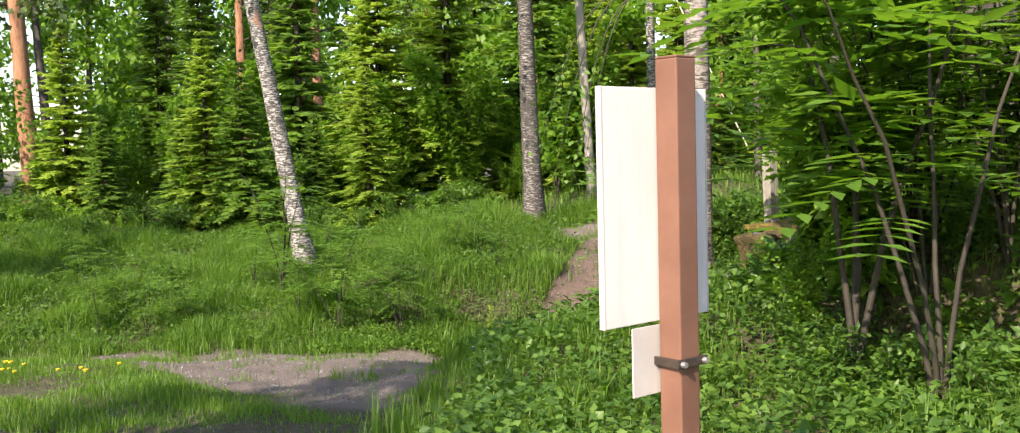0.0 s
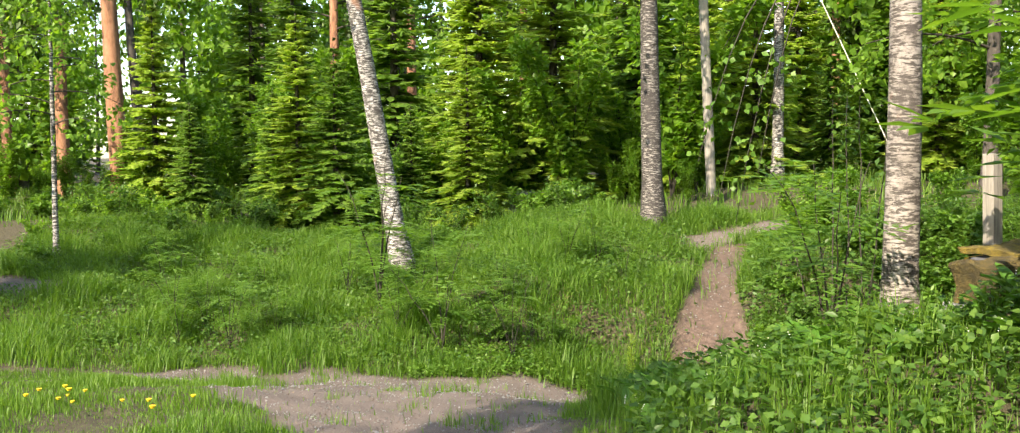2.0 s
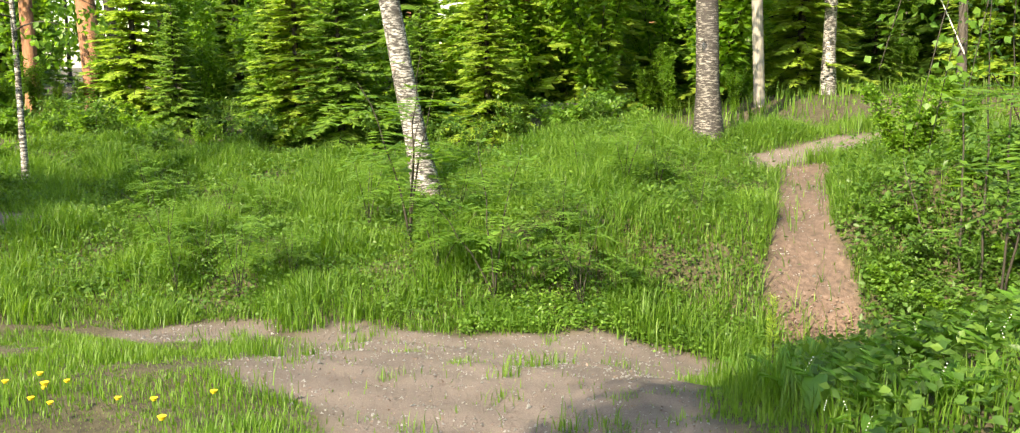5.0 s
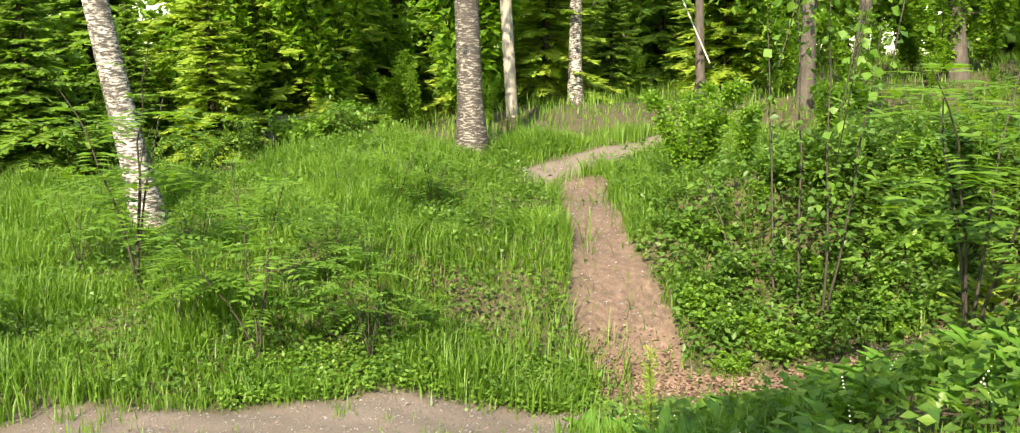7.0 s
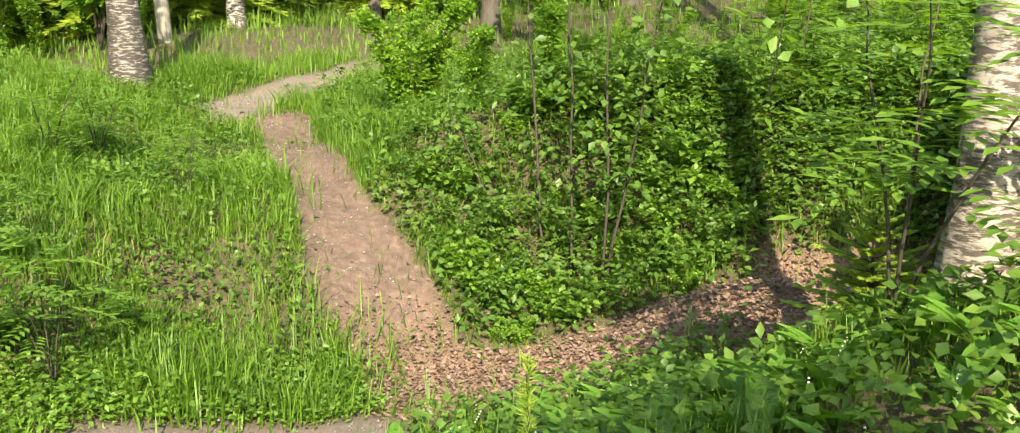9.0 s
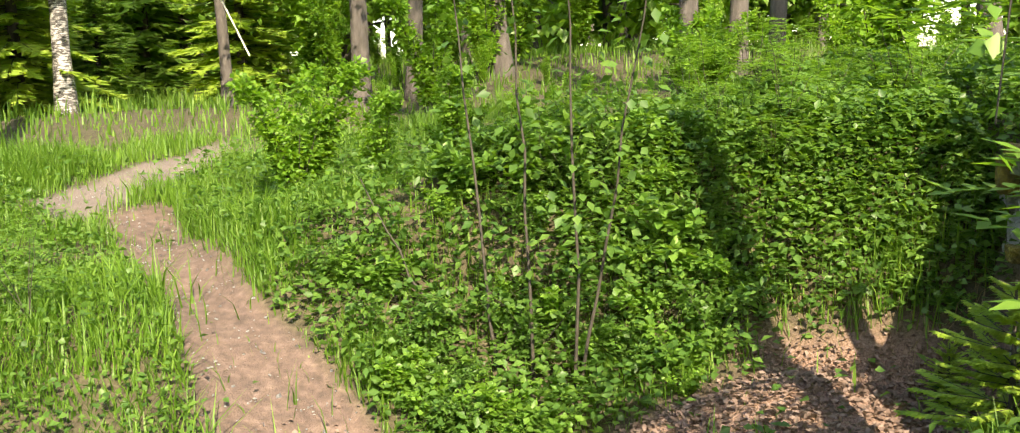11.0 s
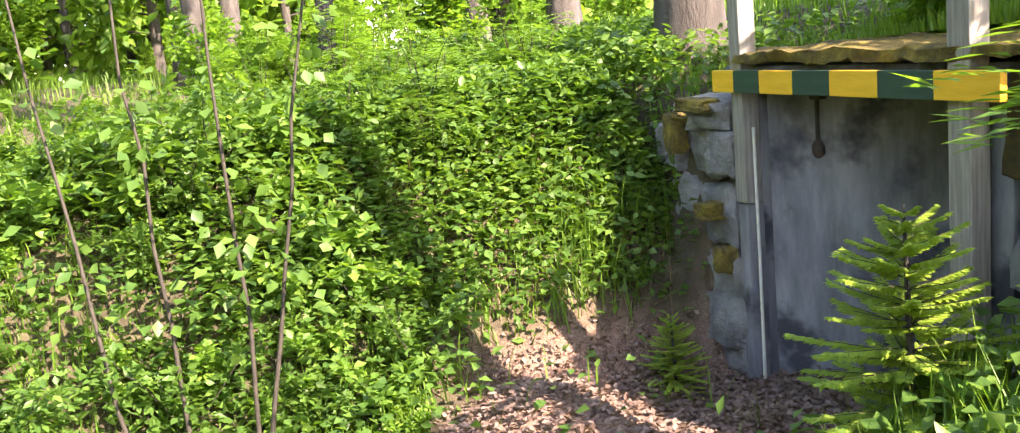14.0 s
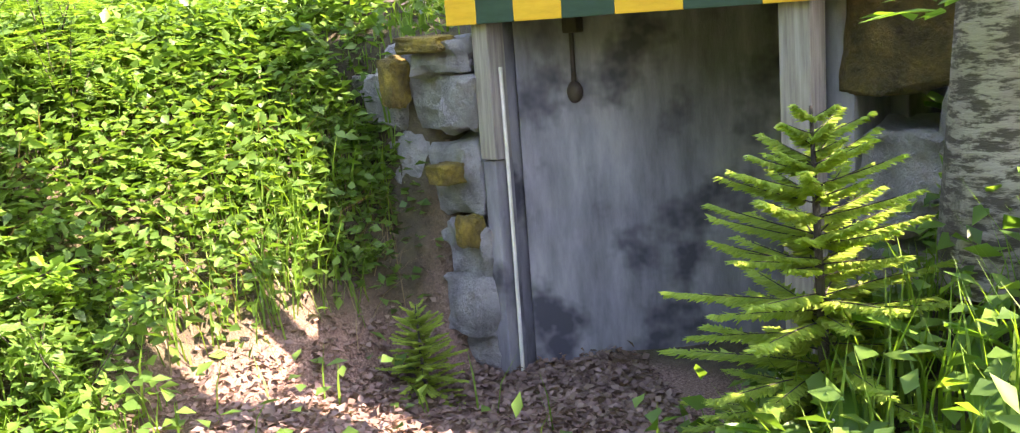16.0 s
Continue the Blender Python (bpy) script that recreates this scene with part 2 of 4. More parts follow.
def unit(v):
    return v / np.maximum(np.linalg.norm(v, axis=-1, keepdims=True), 1e-9)


def tube(path, radii, sides=8, wobble=0.0):
    """Vertices and quads of a tapered, capped tube along a path."""
    path, radii = np.asarray(path, float), np.asarray(radii, float)
    tang = unit(np.gradient(path, axis=0))
    side = unit(np.cross(tang, np.array([0.31, 0.95, 0.05])))
    up = np.cross(side, tang)
    ang = np.linspace(0, 2 * np.pi, sides, endpoint=False)
    r = radii[:, None] * (1 + wobble * np.sin(ang * 3 + np.arange(len(path))[:, None] * 1.7))
    v = path[:, None] + r[..., None] * (np.cos(ang)[None, :, None] * side[:, None] + np.sin(ang)[None, :, None] * up[:, None])
    f = [(i * sides + j, i * sides + (j + 1) % sides, (i + 1) * sides + (j + 1) % sides, (i + 1) * sides + j)
         for i in range(len(path) - 1) for j in range(sides)]
    return v.reshape(-1, 3), np.array(f)


def tubes_mesh(name, list_of, material):
    vs, fs, n = [], [], 0
    for v, f in list_of:
        vs.append(v), fs.append(f + n)
        n += len(v)
    return smooth(tri_mesh(name, np.concatenate(vs), np.concatenate(fs), material))


def leaf_cards(base, along, flat, length, width, fold=0.25, wide=0.45):
    """Folded four-point leaves: base, two shoulders and a tip, two triangles each."""
    base, along, flat = np.asarray(base, float), unit(np.asarray(along, float)), np.asarray(flat, float)
    side = unit(np.cross(along, flat))
    nrm = np.cross(side, along)
    length, width = np.broadcast_to(length, len(base))[:, None], np.broadcast_to(width, len(base))[:, None]
    mid = base + along * length * wide
    v = np.stack([base, mid + side * width / 2 + nrm * width * fold, base + along * length, mid - side * width / 2 + nrm * width * fold], 1)
    k = np.arange(len(base))[:, None] * 4
    f = np.concatenate([k + np.array([0, 2, 1]), k + np.array([0, 3, 2])], 1).reshape(-1, 3)
    return v.reshape(-1, 3), f


def joined(pairs):
    vs, fs, n = [], [], 0
    for v, f in pairs:
        vs.append(v), fs.append(f + n)
        n += len(v)
    return np.concatenate(vs), np.concatenate(fs)


def rand_dirs(k, up=0.0):
    d = rng.normal(size=(k, 3))
    d[:, 2] += up
    return unit(d)


# ---- the lie of the land ----
FACE = np.array([5.72, 8.56])              # foot of the left door post
U, N = np.array([-0.795, -0.607]), np.array([-0.607, 0.795])   # along the front, and out of it


def step(x, a, b):
    s = np.clip((x - a) / (b - a), 0, 1)
    return s * s * (3 - 2 * s)


def front_coords(x, y):
    dx, dy = x - FACE[0], y - FACE[1]
    return dx * U[0] + dy * U[1], dx * N[0] + dy * N[1]


def far_edge(x):
    return 10.2 + 0.10 * np.maximum(-1 - x, 0) + 0.12 * np.sin(x * 1.9)


def path_x(y):
    return 2.42 + 0.33 * step(y, 11.4, 13.7) + 0.45 * step(y, 13.9, 16.0) + 0.06 * np.sin((y - 10.5) * 1.9)


def height(x, y, bumps=True):
    x, y = np.asarray(x, float), np.asarray(y, float)
    z = 1.15 - 0.088 * np.clip(y - 2, 0, 5) - 0.45 * step(y, 7, 10.2) - 0.25 * step(x, 0, 1.5) * step(y, 7, 9)
    z = z + step(y, 10.2, 12.8) * (0.42 + 0.58 * step(x, -2.5, 1.2)) + 0.45 * step(y, 13, 17)      # bank beyond the track
    z = z + 0.35 * step(-x, 4, 9) * step(y, 8, 13)
    z = z + 0.70 * np.exp(-((x - 3.4) ** 2 / 2.0 + (y - 6.2) ** 2 / 2.4))      # verge with lilies
    z = z + 0.55 * step(y, 15.5, 21) * step(x, 0.5, 4) + 0.8 * step(x, 7, 16) * step(y, 6, 12)
    z = z + 0.50 * step(x, 3.0, 4.7) * step(y, 8.4, 9.6) * (1 - step(y, 10.3, 12))
    a, b = front_coords(x, y)
    bank = step(-a, 0.0, 1.25) * step(b, -0.3, 0.3)
    wall_side = step(-b, -0.4, 0.1) * step(-a, 0.05, 0.5)
    behind = step(-b, 1.45, 1.85)
    beyond = step(-b, 0.1, 0.7) * step(a, 1.75, 2.0)
    hill = np.maximum(np.maximum(bank, wall_side), np.maximum(behind, beyond))
    hill = hill * step(a, -14, -7) * (1 - step(a, 2.2, 3.2)) * (1 - 0.9 * step(y, 11.6, 14.4))
    top = 1.75 + 0.15 * np.clip(x - 5.5, 0, 3) + 0.22 * behind
    z = z * (1 - hill) + np.maximum(top, z) * hill
    inside = step(a, -0.30, 0.0) * step(-a, -2.0, -1.65)
    yard = step(-b, -1.6, 0.2) * inside * step(b, -1.75, -1.5)
    z = z * (1 - yard) + 0.33 * yard
    # the worn footpath lies a little lower than its banks
    d = np.abs(x - path_x(y))
    z = z - 0.12 * np.exp(-(d / 0.45) ** 2) * step(y, 9.8, 11) * step(-y, -15.5, -14.5)
    if bumps:
        z = z + 0.03 * np.sin(x * 2.3 + 1) * np.sin(y * 1.9) + 0.015 * np.sin(x * 7.1 + y * 3) * np.sin(y * 6.3 - x)
    return z


def masks(x, y):
    """How far bare soil, reddish path soil and leaf litter cover the ground at a place."""
    x, y = np.asarray(x, float), np.asarray(y, float)
    w = 0.25 * np.sin(x * 2.1 + y) + 0.18 * np.sin(y * 3.7 - x * 1.3)
    near = 9.0 - 0.95 * (x + 3.6) + 1.1 * w                         # grass edge on the near side
    right = 1.05 + 0.25 * w + 0.95 * step(y, 8.2, 10.2)
    dirt = step(y, near - 0.35, near + 0.25) * step(-y, -far_edge(x) - 0.15, -far_edge(x) + 0.2) * step(-x, -right - 0.15, -right + 0.2)
    dirt = dirt * step(x + 0.4 * w, -2.9, -2.0)
    d = np.abs(x - path_x(y))
    wide = 0.50 - 0.17 * step(y, 11.6, 13.4)
    track = step(-d, -wide - 0.3 * w - 0.05, -wide + 0.16) * step(y, 9.6, 10.2) * step(-y, -15.6, -15.0)
    road = step(-np.abs(y - 15.5 - 0.75 * (x - 2.6)), -0.55, -0.32) * step(x, 2.1, 2.6) * step(-x, -5.6, -4.6)
    a, b = front_coords(x, y)
    walkway = step(-np.abs(y - 10.35 + 0.42 * (x - 2.4) + 0.1 * w), -0.62, -0.3) * step(x, 2.0, 2.5) * step(-x, -5.2, -4.8)
    yard = step(a + 0.2 * w, -0.42, -0.1) * step(-a, -1.7, -1.3) * step(b, -0.4, -0.2) * step(-b, -1.9, -1.3)
    litter = np.maximum(walkway, yard)
    up = step(-np.hypot((x - 5.75) * 2.0, (y - 11.1) * 1.1) - 0.2 * w, -0.36, -0.18)
    far_patch = np.maximum(step(-np.hypot((x + 3.5) / 1.7, y - 9.9 + 0.4 * w), -0.55, -0.3), step(-np.hypot((x + 7.5) / 2.4, y - 12.6), -0.6, -0.3))
    dirt = np.maximum(np.maximum(dirt, road), far_patch)
    return np.clip(dirt, 0, 1), np.clip(np.maximum(track * step(y, 10.2, 11.2), up), 0, 1), np.clip(np.maximum(litter, 0.55 * track * step(-y, -11.6, -10.6)), 0, 1)


def ground_sheet():
    def axis(lo, hi, fine_lo, fine_hi, fine):
        core = np.arange(fine_lo, fine_hi, fine)
        down = fine_lo - np.cumsum(np.geomspace(fine, 60, 40))
        upw = fine_hi + np.cumsum(np.geomspace(fine, 60, 40))
        return np.concatenate([down[::-1], core, upw])
    xs, ys = axis(0, 0, -6.5, 8.5, 0.05), axis(0, 0, 1.5, 17.5, 0.05)
    gx, gy = np.meshgrid(xs, ys, indexing="ij")
    gz = height(gx, gy)
    v = np.stack([gx, gy, gz], -1).reshape(-1, 3)
    i = (np.arange(len(xs) - 1)[:, None] * len(ys) + np.arange(len(ys) - 1)).ravel()
    f = np.stack([i, i + len(ys), i + len(ys) + 1, i + 1], 1)
    me = smooth(tri_mesh("ground", v, f, M["ground"]))
    for name, values in zip(("dirt", "red", "litter"), masks(v[:, 0], v[:, 1])):
        me.attributes.new(name, "FLOAT", "POINT").data.foreach_set("value", values.astype(np.float32))
    return tagged(new("ground", me), "dirt track, footpath and mossy soil of a forest edge", "ground", kind="structure")


ground_sheet()


def put(x, y, turn=0.0, scale=1.0, lean=0.0, sink=0.03):
    z = float(height(x, y)) - sink
    return pose(x, y, z, lean, 0, turn) @ Matrix.Scale(scale, 4)


# ---- signpost ----
def signpost():
    base = float(height(2.715, 0.862))
    s = thing("signpost", "brown square steel signpost seen from behind its pale blank panels", "signpost", at=pose(2.715, 0.862, base, 0, 0, 42.5))
    h = 3.07 - base
    part("post", box_mesh("post", (0.095, 0.095, h), M["brown_paint"], 0.006), s, "brown painted square steel tube").location = (0, 0, h / 2)
    part("cap", box_mesh("cap", (0.0965, 0.0965, 0.008), M["brown_paint"], 0.004), s).location = (0, 0, h + 0.004)
    p = part("panel", box_mesh("panel", (0.51, 0.018, 0.79), M["sign_back"], 0.003), s, "cream back of the sign panel")
    p.location = (-0.04, 0.062, 2.581 - base)
    for x in (-0.258, 0.258):
        part("panel_edge", box_mesh("panel_edge", (0.008, 0.024, 0.792), M["sign_small"], 0.002), p).location = (x, 0.002, 0)
    q = part("lower_panel", box_mesh("lower_panel", (0.30, 0.006, 0.235), M["sign_small"], 0.002), s, "small grey plate below the panel")
    q.location = (-0.02, 0.058, 2.055 - base)
    c = part("clamp", box_mesh("clamp", (0.15, 0.012, 0.03), M["dark_metal"], 0.003), s, "dark metal clamp band")
    c.location = (0.0, -0.055, 2.052 - base)
    for x in (-0.062, 0.062):
        part("clamp_arm", box_mesh("clamp_arm", (0.010, 0.12, 0.03), M["dark_metal"], 0.003), c).location = (x, 0.055, 0)
    bm = bmesh.new()
    bmesh.ops.create_cone(bm, cap_ends=True, segments=8, radius1=0.012, radius2=0.010, depth=0.02, matrix=pose(0, 0, 0, 90, 0, 0))
    bolt = bm_mesh("bolt", bm, M["steel"])
    for x in (-0.055, 0.055):
        part("bolt", bolt, c).location = (x, -0.012, 0)
    return s


signpost()


# ---- dugout with its striped beam ----
def front(a, b, z):
    return Vector((FACE[0] + a * U[0] + b * N[0], FACE[1] + a * U[1] + b * N[1], z))


FRONT_TURN = math.degrees(math.atan2(U[1], U[0]))       # local x runs along the front, local y points into the hill
FLOOR = 0.32
W_DOOR = 1.55


LEAN = radians(2.3)              # the old front has settled a little to one side


def front_pose(a, b, z):
    p = front(a + math.tan(LEAN) * (z - FLOOR), b, z)
    return Matrix.Translation(p) @ Euler((0, 0, radians(FRONT_TURN))).to_matrix().to_4x4() @ Matrix.Rotation(LEAN, 4, "Y")


def dugout():
    d = thing("dugout", "grey concrete dugout front set into a grassy bank", "bunker", at=front_pose(0, 0, FLOOR))
    # local y = out of the hill is negative or positive: U x z gives the inward side
    out = 1 if (Matrix.Rotation(radians(FRONT_TURN), 3, "Z") @ Vector((0, 1, 0))).dot(Vector((*N, 0))) > 0 else -1
    door = part("passage_wall", box_mesh("passage_wall", (1.70, 0.10, 1.68), M["concrete"], 0.006), d, "stained grey concrete wall slanting into the dark passage")
    door.location = (0.05 + 0.85 * 0.72, -(0.10 + 0.85 * 0.69) * out, 0.80)
    door.rotation_euler = (0, 0, -0.765 * out)
    part("side_wall", box_mesh("side_wall", (0.12, 1.45, 1.64), M["concrete"], 0.01, 0.006, 5), d).location = (W_DOOR + 0.13, -1.03 * out, 0.80)
    part("back_wall", box_mesh("back_wall", (1.9, 0.12, 1.70), M["concrete"], 0.01, 0.006, 6), d).location = (0.80, -1.82 * out, 0.80)
    part("passage_floor", box_mesh("passage_floor", (W_DOOR + 0.1, 1.5, 0.05), M["concrete"], 0.01, 0.004, 8), d).location = (W_DOOR / 2 + 0.06, -0.98 * out, -0.01)
    for x, w in ((-0.015, 0.11), (W_DOOR + 0.07, 0.12)):
        part("jamb", box_mesh("jamb", (w, 0.26, 1.64), M["concrete"], 0.012, 0.006, x), d).location = (x, -0.17 * out, 0.80)
    part("lintel", box_mesh("lintel", (W_DOOR + 0.55, 1.95, 0.13), M["concrete"], 0.02, 0.008, 3), d).location = (W_DOOR / 2 + 0.05, -0.98 * out, 1.64)
    part("sill", box_mesh("sill", (W_DOOR + 0.1, 0.34, 0.06), M["concrete"], 0.012, 0.005, 4), d).location = (W_DOOR / 2, -0.05 * out, -0.045)
    roof = bmesh.new()
    bmesh.ops.create_cube(roof, size=1.0)
    bmesh.ops.subdivide_edges(roof, edges=roof.edges[:], cuts=40, use_grid_fill=True)
    for v in roof.verts:
        c = Vector((v.co.x * 1.95, v.co.y * 1.95, v.co.z * 0.05))
        q = Vector(noise.noise_vector(c * 4)) * 0.045 + Vector(noise.noise_vector(c * 13)) * 0.03 + Vector(noise.noise_vector(c * 31)) * 0.015
        v.co = c + Vector((q.x * 0.5, q.y, q.z * 0.6))
    part("moss_roof", bm_mesh("moss_roof", roof, M["moss"], True), d, "ochre moss growing over the roof edge").location = (W_DOOR / 2 + 0.12, -0.90 * out, 1.745)
    iron = part("iron_hook", box_mesh("iron_hook", (0.11, 0.05, 0.07), M["dark_metal"], 0.01), d, "black iron hanger on the door")
    iron.location = (0.265, -0.235 * out, 1.54)
    part("iron_bar", tubes_mesh("iron_bar", [tube([(0, 0, 0), (0, 0, -0.12), (0, 0, -0.26)], [0.012, 0.011, 0.012], 8)], M["dark_metal"]), iron)
    bm = bmesh.new()
    bmesh.ops.create_uvsphere(bm, u_segments=12, v_segments=8, radius=0.045, matrix=Matrix.Diagonal((1, 0.6, 1.1, 1)))
    part("iron_knob", bm_mesh("iron_knob", bm, M["dark_metal"], True), iron).location = (0, 0.0, -0.29)
    latch = part("latch", box_mesh("latch", (0.16, 0.03, 0.035), M["dark_metal"], 0.008), d, "dark iron latch")
    latch.location = (1.02, -0.96 * out, 0.85)
    return d, out


dug, OUT = dugout()


def posts_and_beam():
    def post(a, low, high, w):
        p = thing("timber_post", "weathered grey timber post beside the dugout door", "post", "door posts", at=front_pose(a, 0.03, low))
        part("timber", box_mesh("timber", (w, 0.10, high - low), M["pale_wood"], 0.008, 0.004, a), p).location = (0, 0, (high - low) / 2)
        return p
    post(0.02, FLOOR + 0.98, 2.72, 0.10)
    post(W_DOOR - 0.01, FLOOR - 0.05, 2.75, 0.115)
    part_low = thing("concrete_stub", "pale concrete stub under the timber post", "post", at=front_pose(0.01, 0.02, FLOOR - 0.05))
    part("stub", box_mesh("stub", (0.085, 0.11, 1.025), M["concrete"], 0.012, 0.01, 7), part_low).location = (0, 0, 0.513)
    beam = thing("barrier_beam", "beam painted in yellow and dark green stripes", "beam", at=front_pose(-0.15, 0.10, 1.955))
    widths = [0.20, 0.228, 0.27, 0.27, 0.31, 0.315, 0.325]
    x = 0.0
    for k, w in enumerate(widths):
        s = part("stripe", box_mesh("stripe", (w, 0.035, 0.115), M["yellow" if k % 2 == 0 else "green_paint"], 0.004, 0.002, k), beam,
                 "yellow painted stripe" if k % 2 == 0 else "dark green painted stripe")
        s.location = (x + w / 2, 0, 0.0)
        x += w + 0.001
    beam.matrix_basis = beam.matrix_basis @ pose(0, 0, 0, 0, 0.3, 0)
    rod = thing("thin_rod", "thin pale metal rod leaning at the door jamb", "rod", at=front_pose(0.085, 0.03, FLOOR))
    part("rod", tubes_mesh("rod", [tube([(0.0, 0, 0.0), (0.004, 0, 0.7), (0.0, 0, 1.38)], [0.010, 0.009, 0.009], 8)], M["rod"]), rod)


posts_and_beam()


def stone_mesh(name, size, seed, material, cuts=4):
    bm = bmesh.new()
    bmesh.ops.create_cube(bm, size=1.0)
    bmesh.ops.bevel(bm, geom=bm.edges[:], offset=0.07, segments=1, affect="EDGES")
    bmesh.ops.subdivide_edges(bm, edges=bm.edges[:], cuts=cuts, use_grid_fill=True)
    off = Vector((seed * 3.7, seed * 1.3, 0))
    for v in bm.verts:
        c = v.co.copy()
        c += Vector(noise.noise_vector(c * 1.5 + off)) * 0.17 + Vector(noise.noise_vector(c * 4 + off)) * 0.07 + Vector(noise.noise_vector(c * 9 + off)) * 0.045
        v.co = Vector((c.x * size[0], c.y * size[1], c.z * size[2]))
    return bm_mesh(name, bm, material)


def stone_walls():
    w = thing("stone_wall", "dry-laid wall of pale lichened field stones with moss", "wall", at=front_pose(0, 0, FLOOR))
    rows = [(1.24, 0.26, [(-0.13, 0.19), (-0.39, 0.29), (-0.69, 0.27), (-0.95, 0.2)]), (0.90, 0.34, [(-0.24, 0.40), (-0.58, 0.26)]),
            (0.56, 0.24, [(-0.13, 0.24), (-0.35, 0.24)]), (0.30, 0.28, [(-0.15, 0.28), (-0.40, 0.22)]), (0.06, 0.26, [(-0.14, 0.26), (-0.40, 0.2)]), (1.44, 0.16, [(-0.25, 0.34), (-0.62, 0.3)])]
    k = 0
    for z, h, cells in rows:
        for x, width in cells:
            k += 1
            s = part("stone", stone_mesh("stone", (width * 1.02, 0.34, h * 1.02), k, M["stone"]), w)
            s.location = (x, (0.0 - 0.03 * (k % 3) + 0.10 * x) * OUT, z)
    for k, (x, z, sx, sz) in enumerate([(-0.54, 1.33, 0.10, 0.22), (-0.20, 0.92, 0.16, 0.09), (-0.07, 0.66, 0.08, 0.14), (-0.30, 1.5, 0.3, 0.07)]):
        part("moss_pad", stone_mesh("moss_pad", (sx, 0.12, sz), 30 + k, M["moss"]), w, "ochre moss pad").location = (x, 0.14 * OUT, z)
    r = thing("stone_wall", "mossy overhanging stones beside the dugout door", "wall", at=front_pose(W_DOOR, 0, FLOOR))
    for k, (x, z, sx, sz, mt) in enumerate([(0.34, 1.42, 0.5, 0.44, "right_moss"), (0.30, 0.92, 0.36, 0.34, "stone"), (0.62, 1.05, 0.4, 0.5, "stone"), (0.28, 0.55, 0.34, 0.34, "stone"), (0.30, 0.2, 0.4, 0.36, "stone")]):
        part("stone" if mt == "stone" else "moss_pad", stone_mesh("stone", (sx, 0.4, sz), 50 + k, M[mt]), r).location = (x, -0.22 * OUT, z)


stone_walls()


# ---- trees ----
def trunk_path(h, lean=(0, 0), wob=0.03, steps=14, seed=0):
    t = np.linspace(0, 1, steps)
    r = np.random.default_rng(seed)
    x = lean[0] * t * h + wob * h * 0.1 * np.cumsum(r.normal(size=steps)) / steps
    y = lean[1] * t * h + wob * h * 0.1 * np.cumsum(r.normal(size=steps)) / steps
    x, y = x - x[0], y - y[0]
    return np.stack([x, y, t * h], 1)


def leafy_tree(name, label, category, h, r, bark, leaf, first, lean=(0, 0), seed=0, leaves=2600, size=0.13, spread=2.2, group="", flare=1.35, limbs_n=26):
    """A tapered trunk, limbs, and a crown of many small leaves hung on twigs."""
    ob = thing(name, label, category, group)
    p = trunk_path(h, lean, 0.04, 18, seed)
    t = p[:, 2] / h
    rad = r * (1 - 0.85 * t) * (1 + (flare - 1) * np.exp(-p[:, 2] / 0.18))
    part("trunk", tubes_mesh("trunk", [tube(p, rad, 14, 0.05)], M[bark]), ob)
    rr = np.random.default_rng(seed + 5)
    limbs, tips = [], []
    for k in range(limbs_n):
        f = first + (0.97 - first) * (k + 0.5) / limbs_n
        z0 = f * h
        root = np.array([np.interp(z0, p[:, 2], p[:, i]) for i in range(3)])
        az = rr.uniform(0, 2 * np.pi)
        ln = spread * (1 - 0.65 * (f - first) / (1 - first)) * rr.uniform(0.6, 1.1)
        s = np.linspace(0, 1, 6)[:, None]
        tip = np.array([np.cos(az) * ln, np.sin(az) * ln, ln * rr.uniform(0.1, 0.5)])
        path = root + s * tip + np.array([0, 0, -0.35 * ln]) * s ** 2
        limbs.append(tube(path, np.linspace(0.22, 0.05, 6) * r * (1 - 0.6 * f) + 0.004, 5))
        tips.append(path[2:])
        for q in range(3):
            a2 = az + rr.uniform(-1, 1)
            st = path[2 + q]
            tw = st + s * np.array([np.cos(a2), np.sin(a2), -0.3]) * ln * 0.4 + np.array([0, 0, -0.3 * ln * 0.4]) * s ** 2
            tips.append(tw[1:])
    part("limb_frame", tubes_mesh("limbs", limbs, M["twig"]), ob)
    tips = np.concatenate(tips)
    base = tips[rr.integers(0, len(tips), leaves)] + rr.normal(size=(leaves, 3)) * np.array([0.22, 0.22, 0.22]) * spread / 2.2
    base[:, 2] -= np.abs(rr.normal(size=leaves)) * 0.25
    along = unit(rr.normal(size=(leaves, 3)) + np.array([0, 0, -0.7]))
    v, f = leaf_cards(base, along, unit(rr.normal(size=(leaves, 3)) + [0, 0, 1]), size * rr.uniform(0.6, 1.2, leaves), size * 0.8 * rr.uniform(0.6, 1.2, leaves))
    part("crown", tri_mesh("crown", v, f, M[leaf]), ob)
    return ob


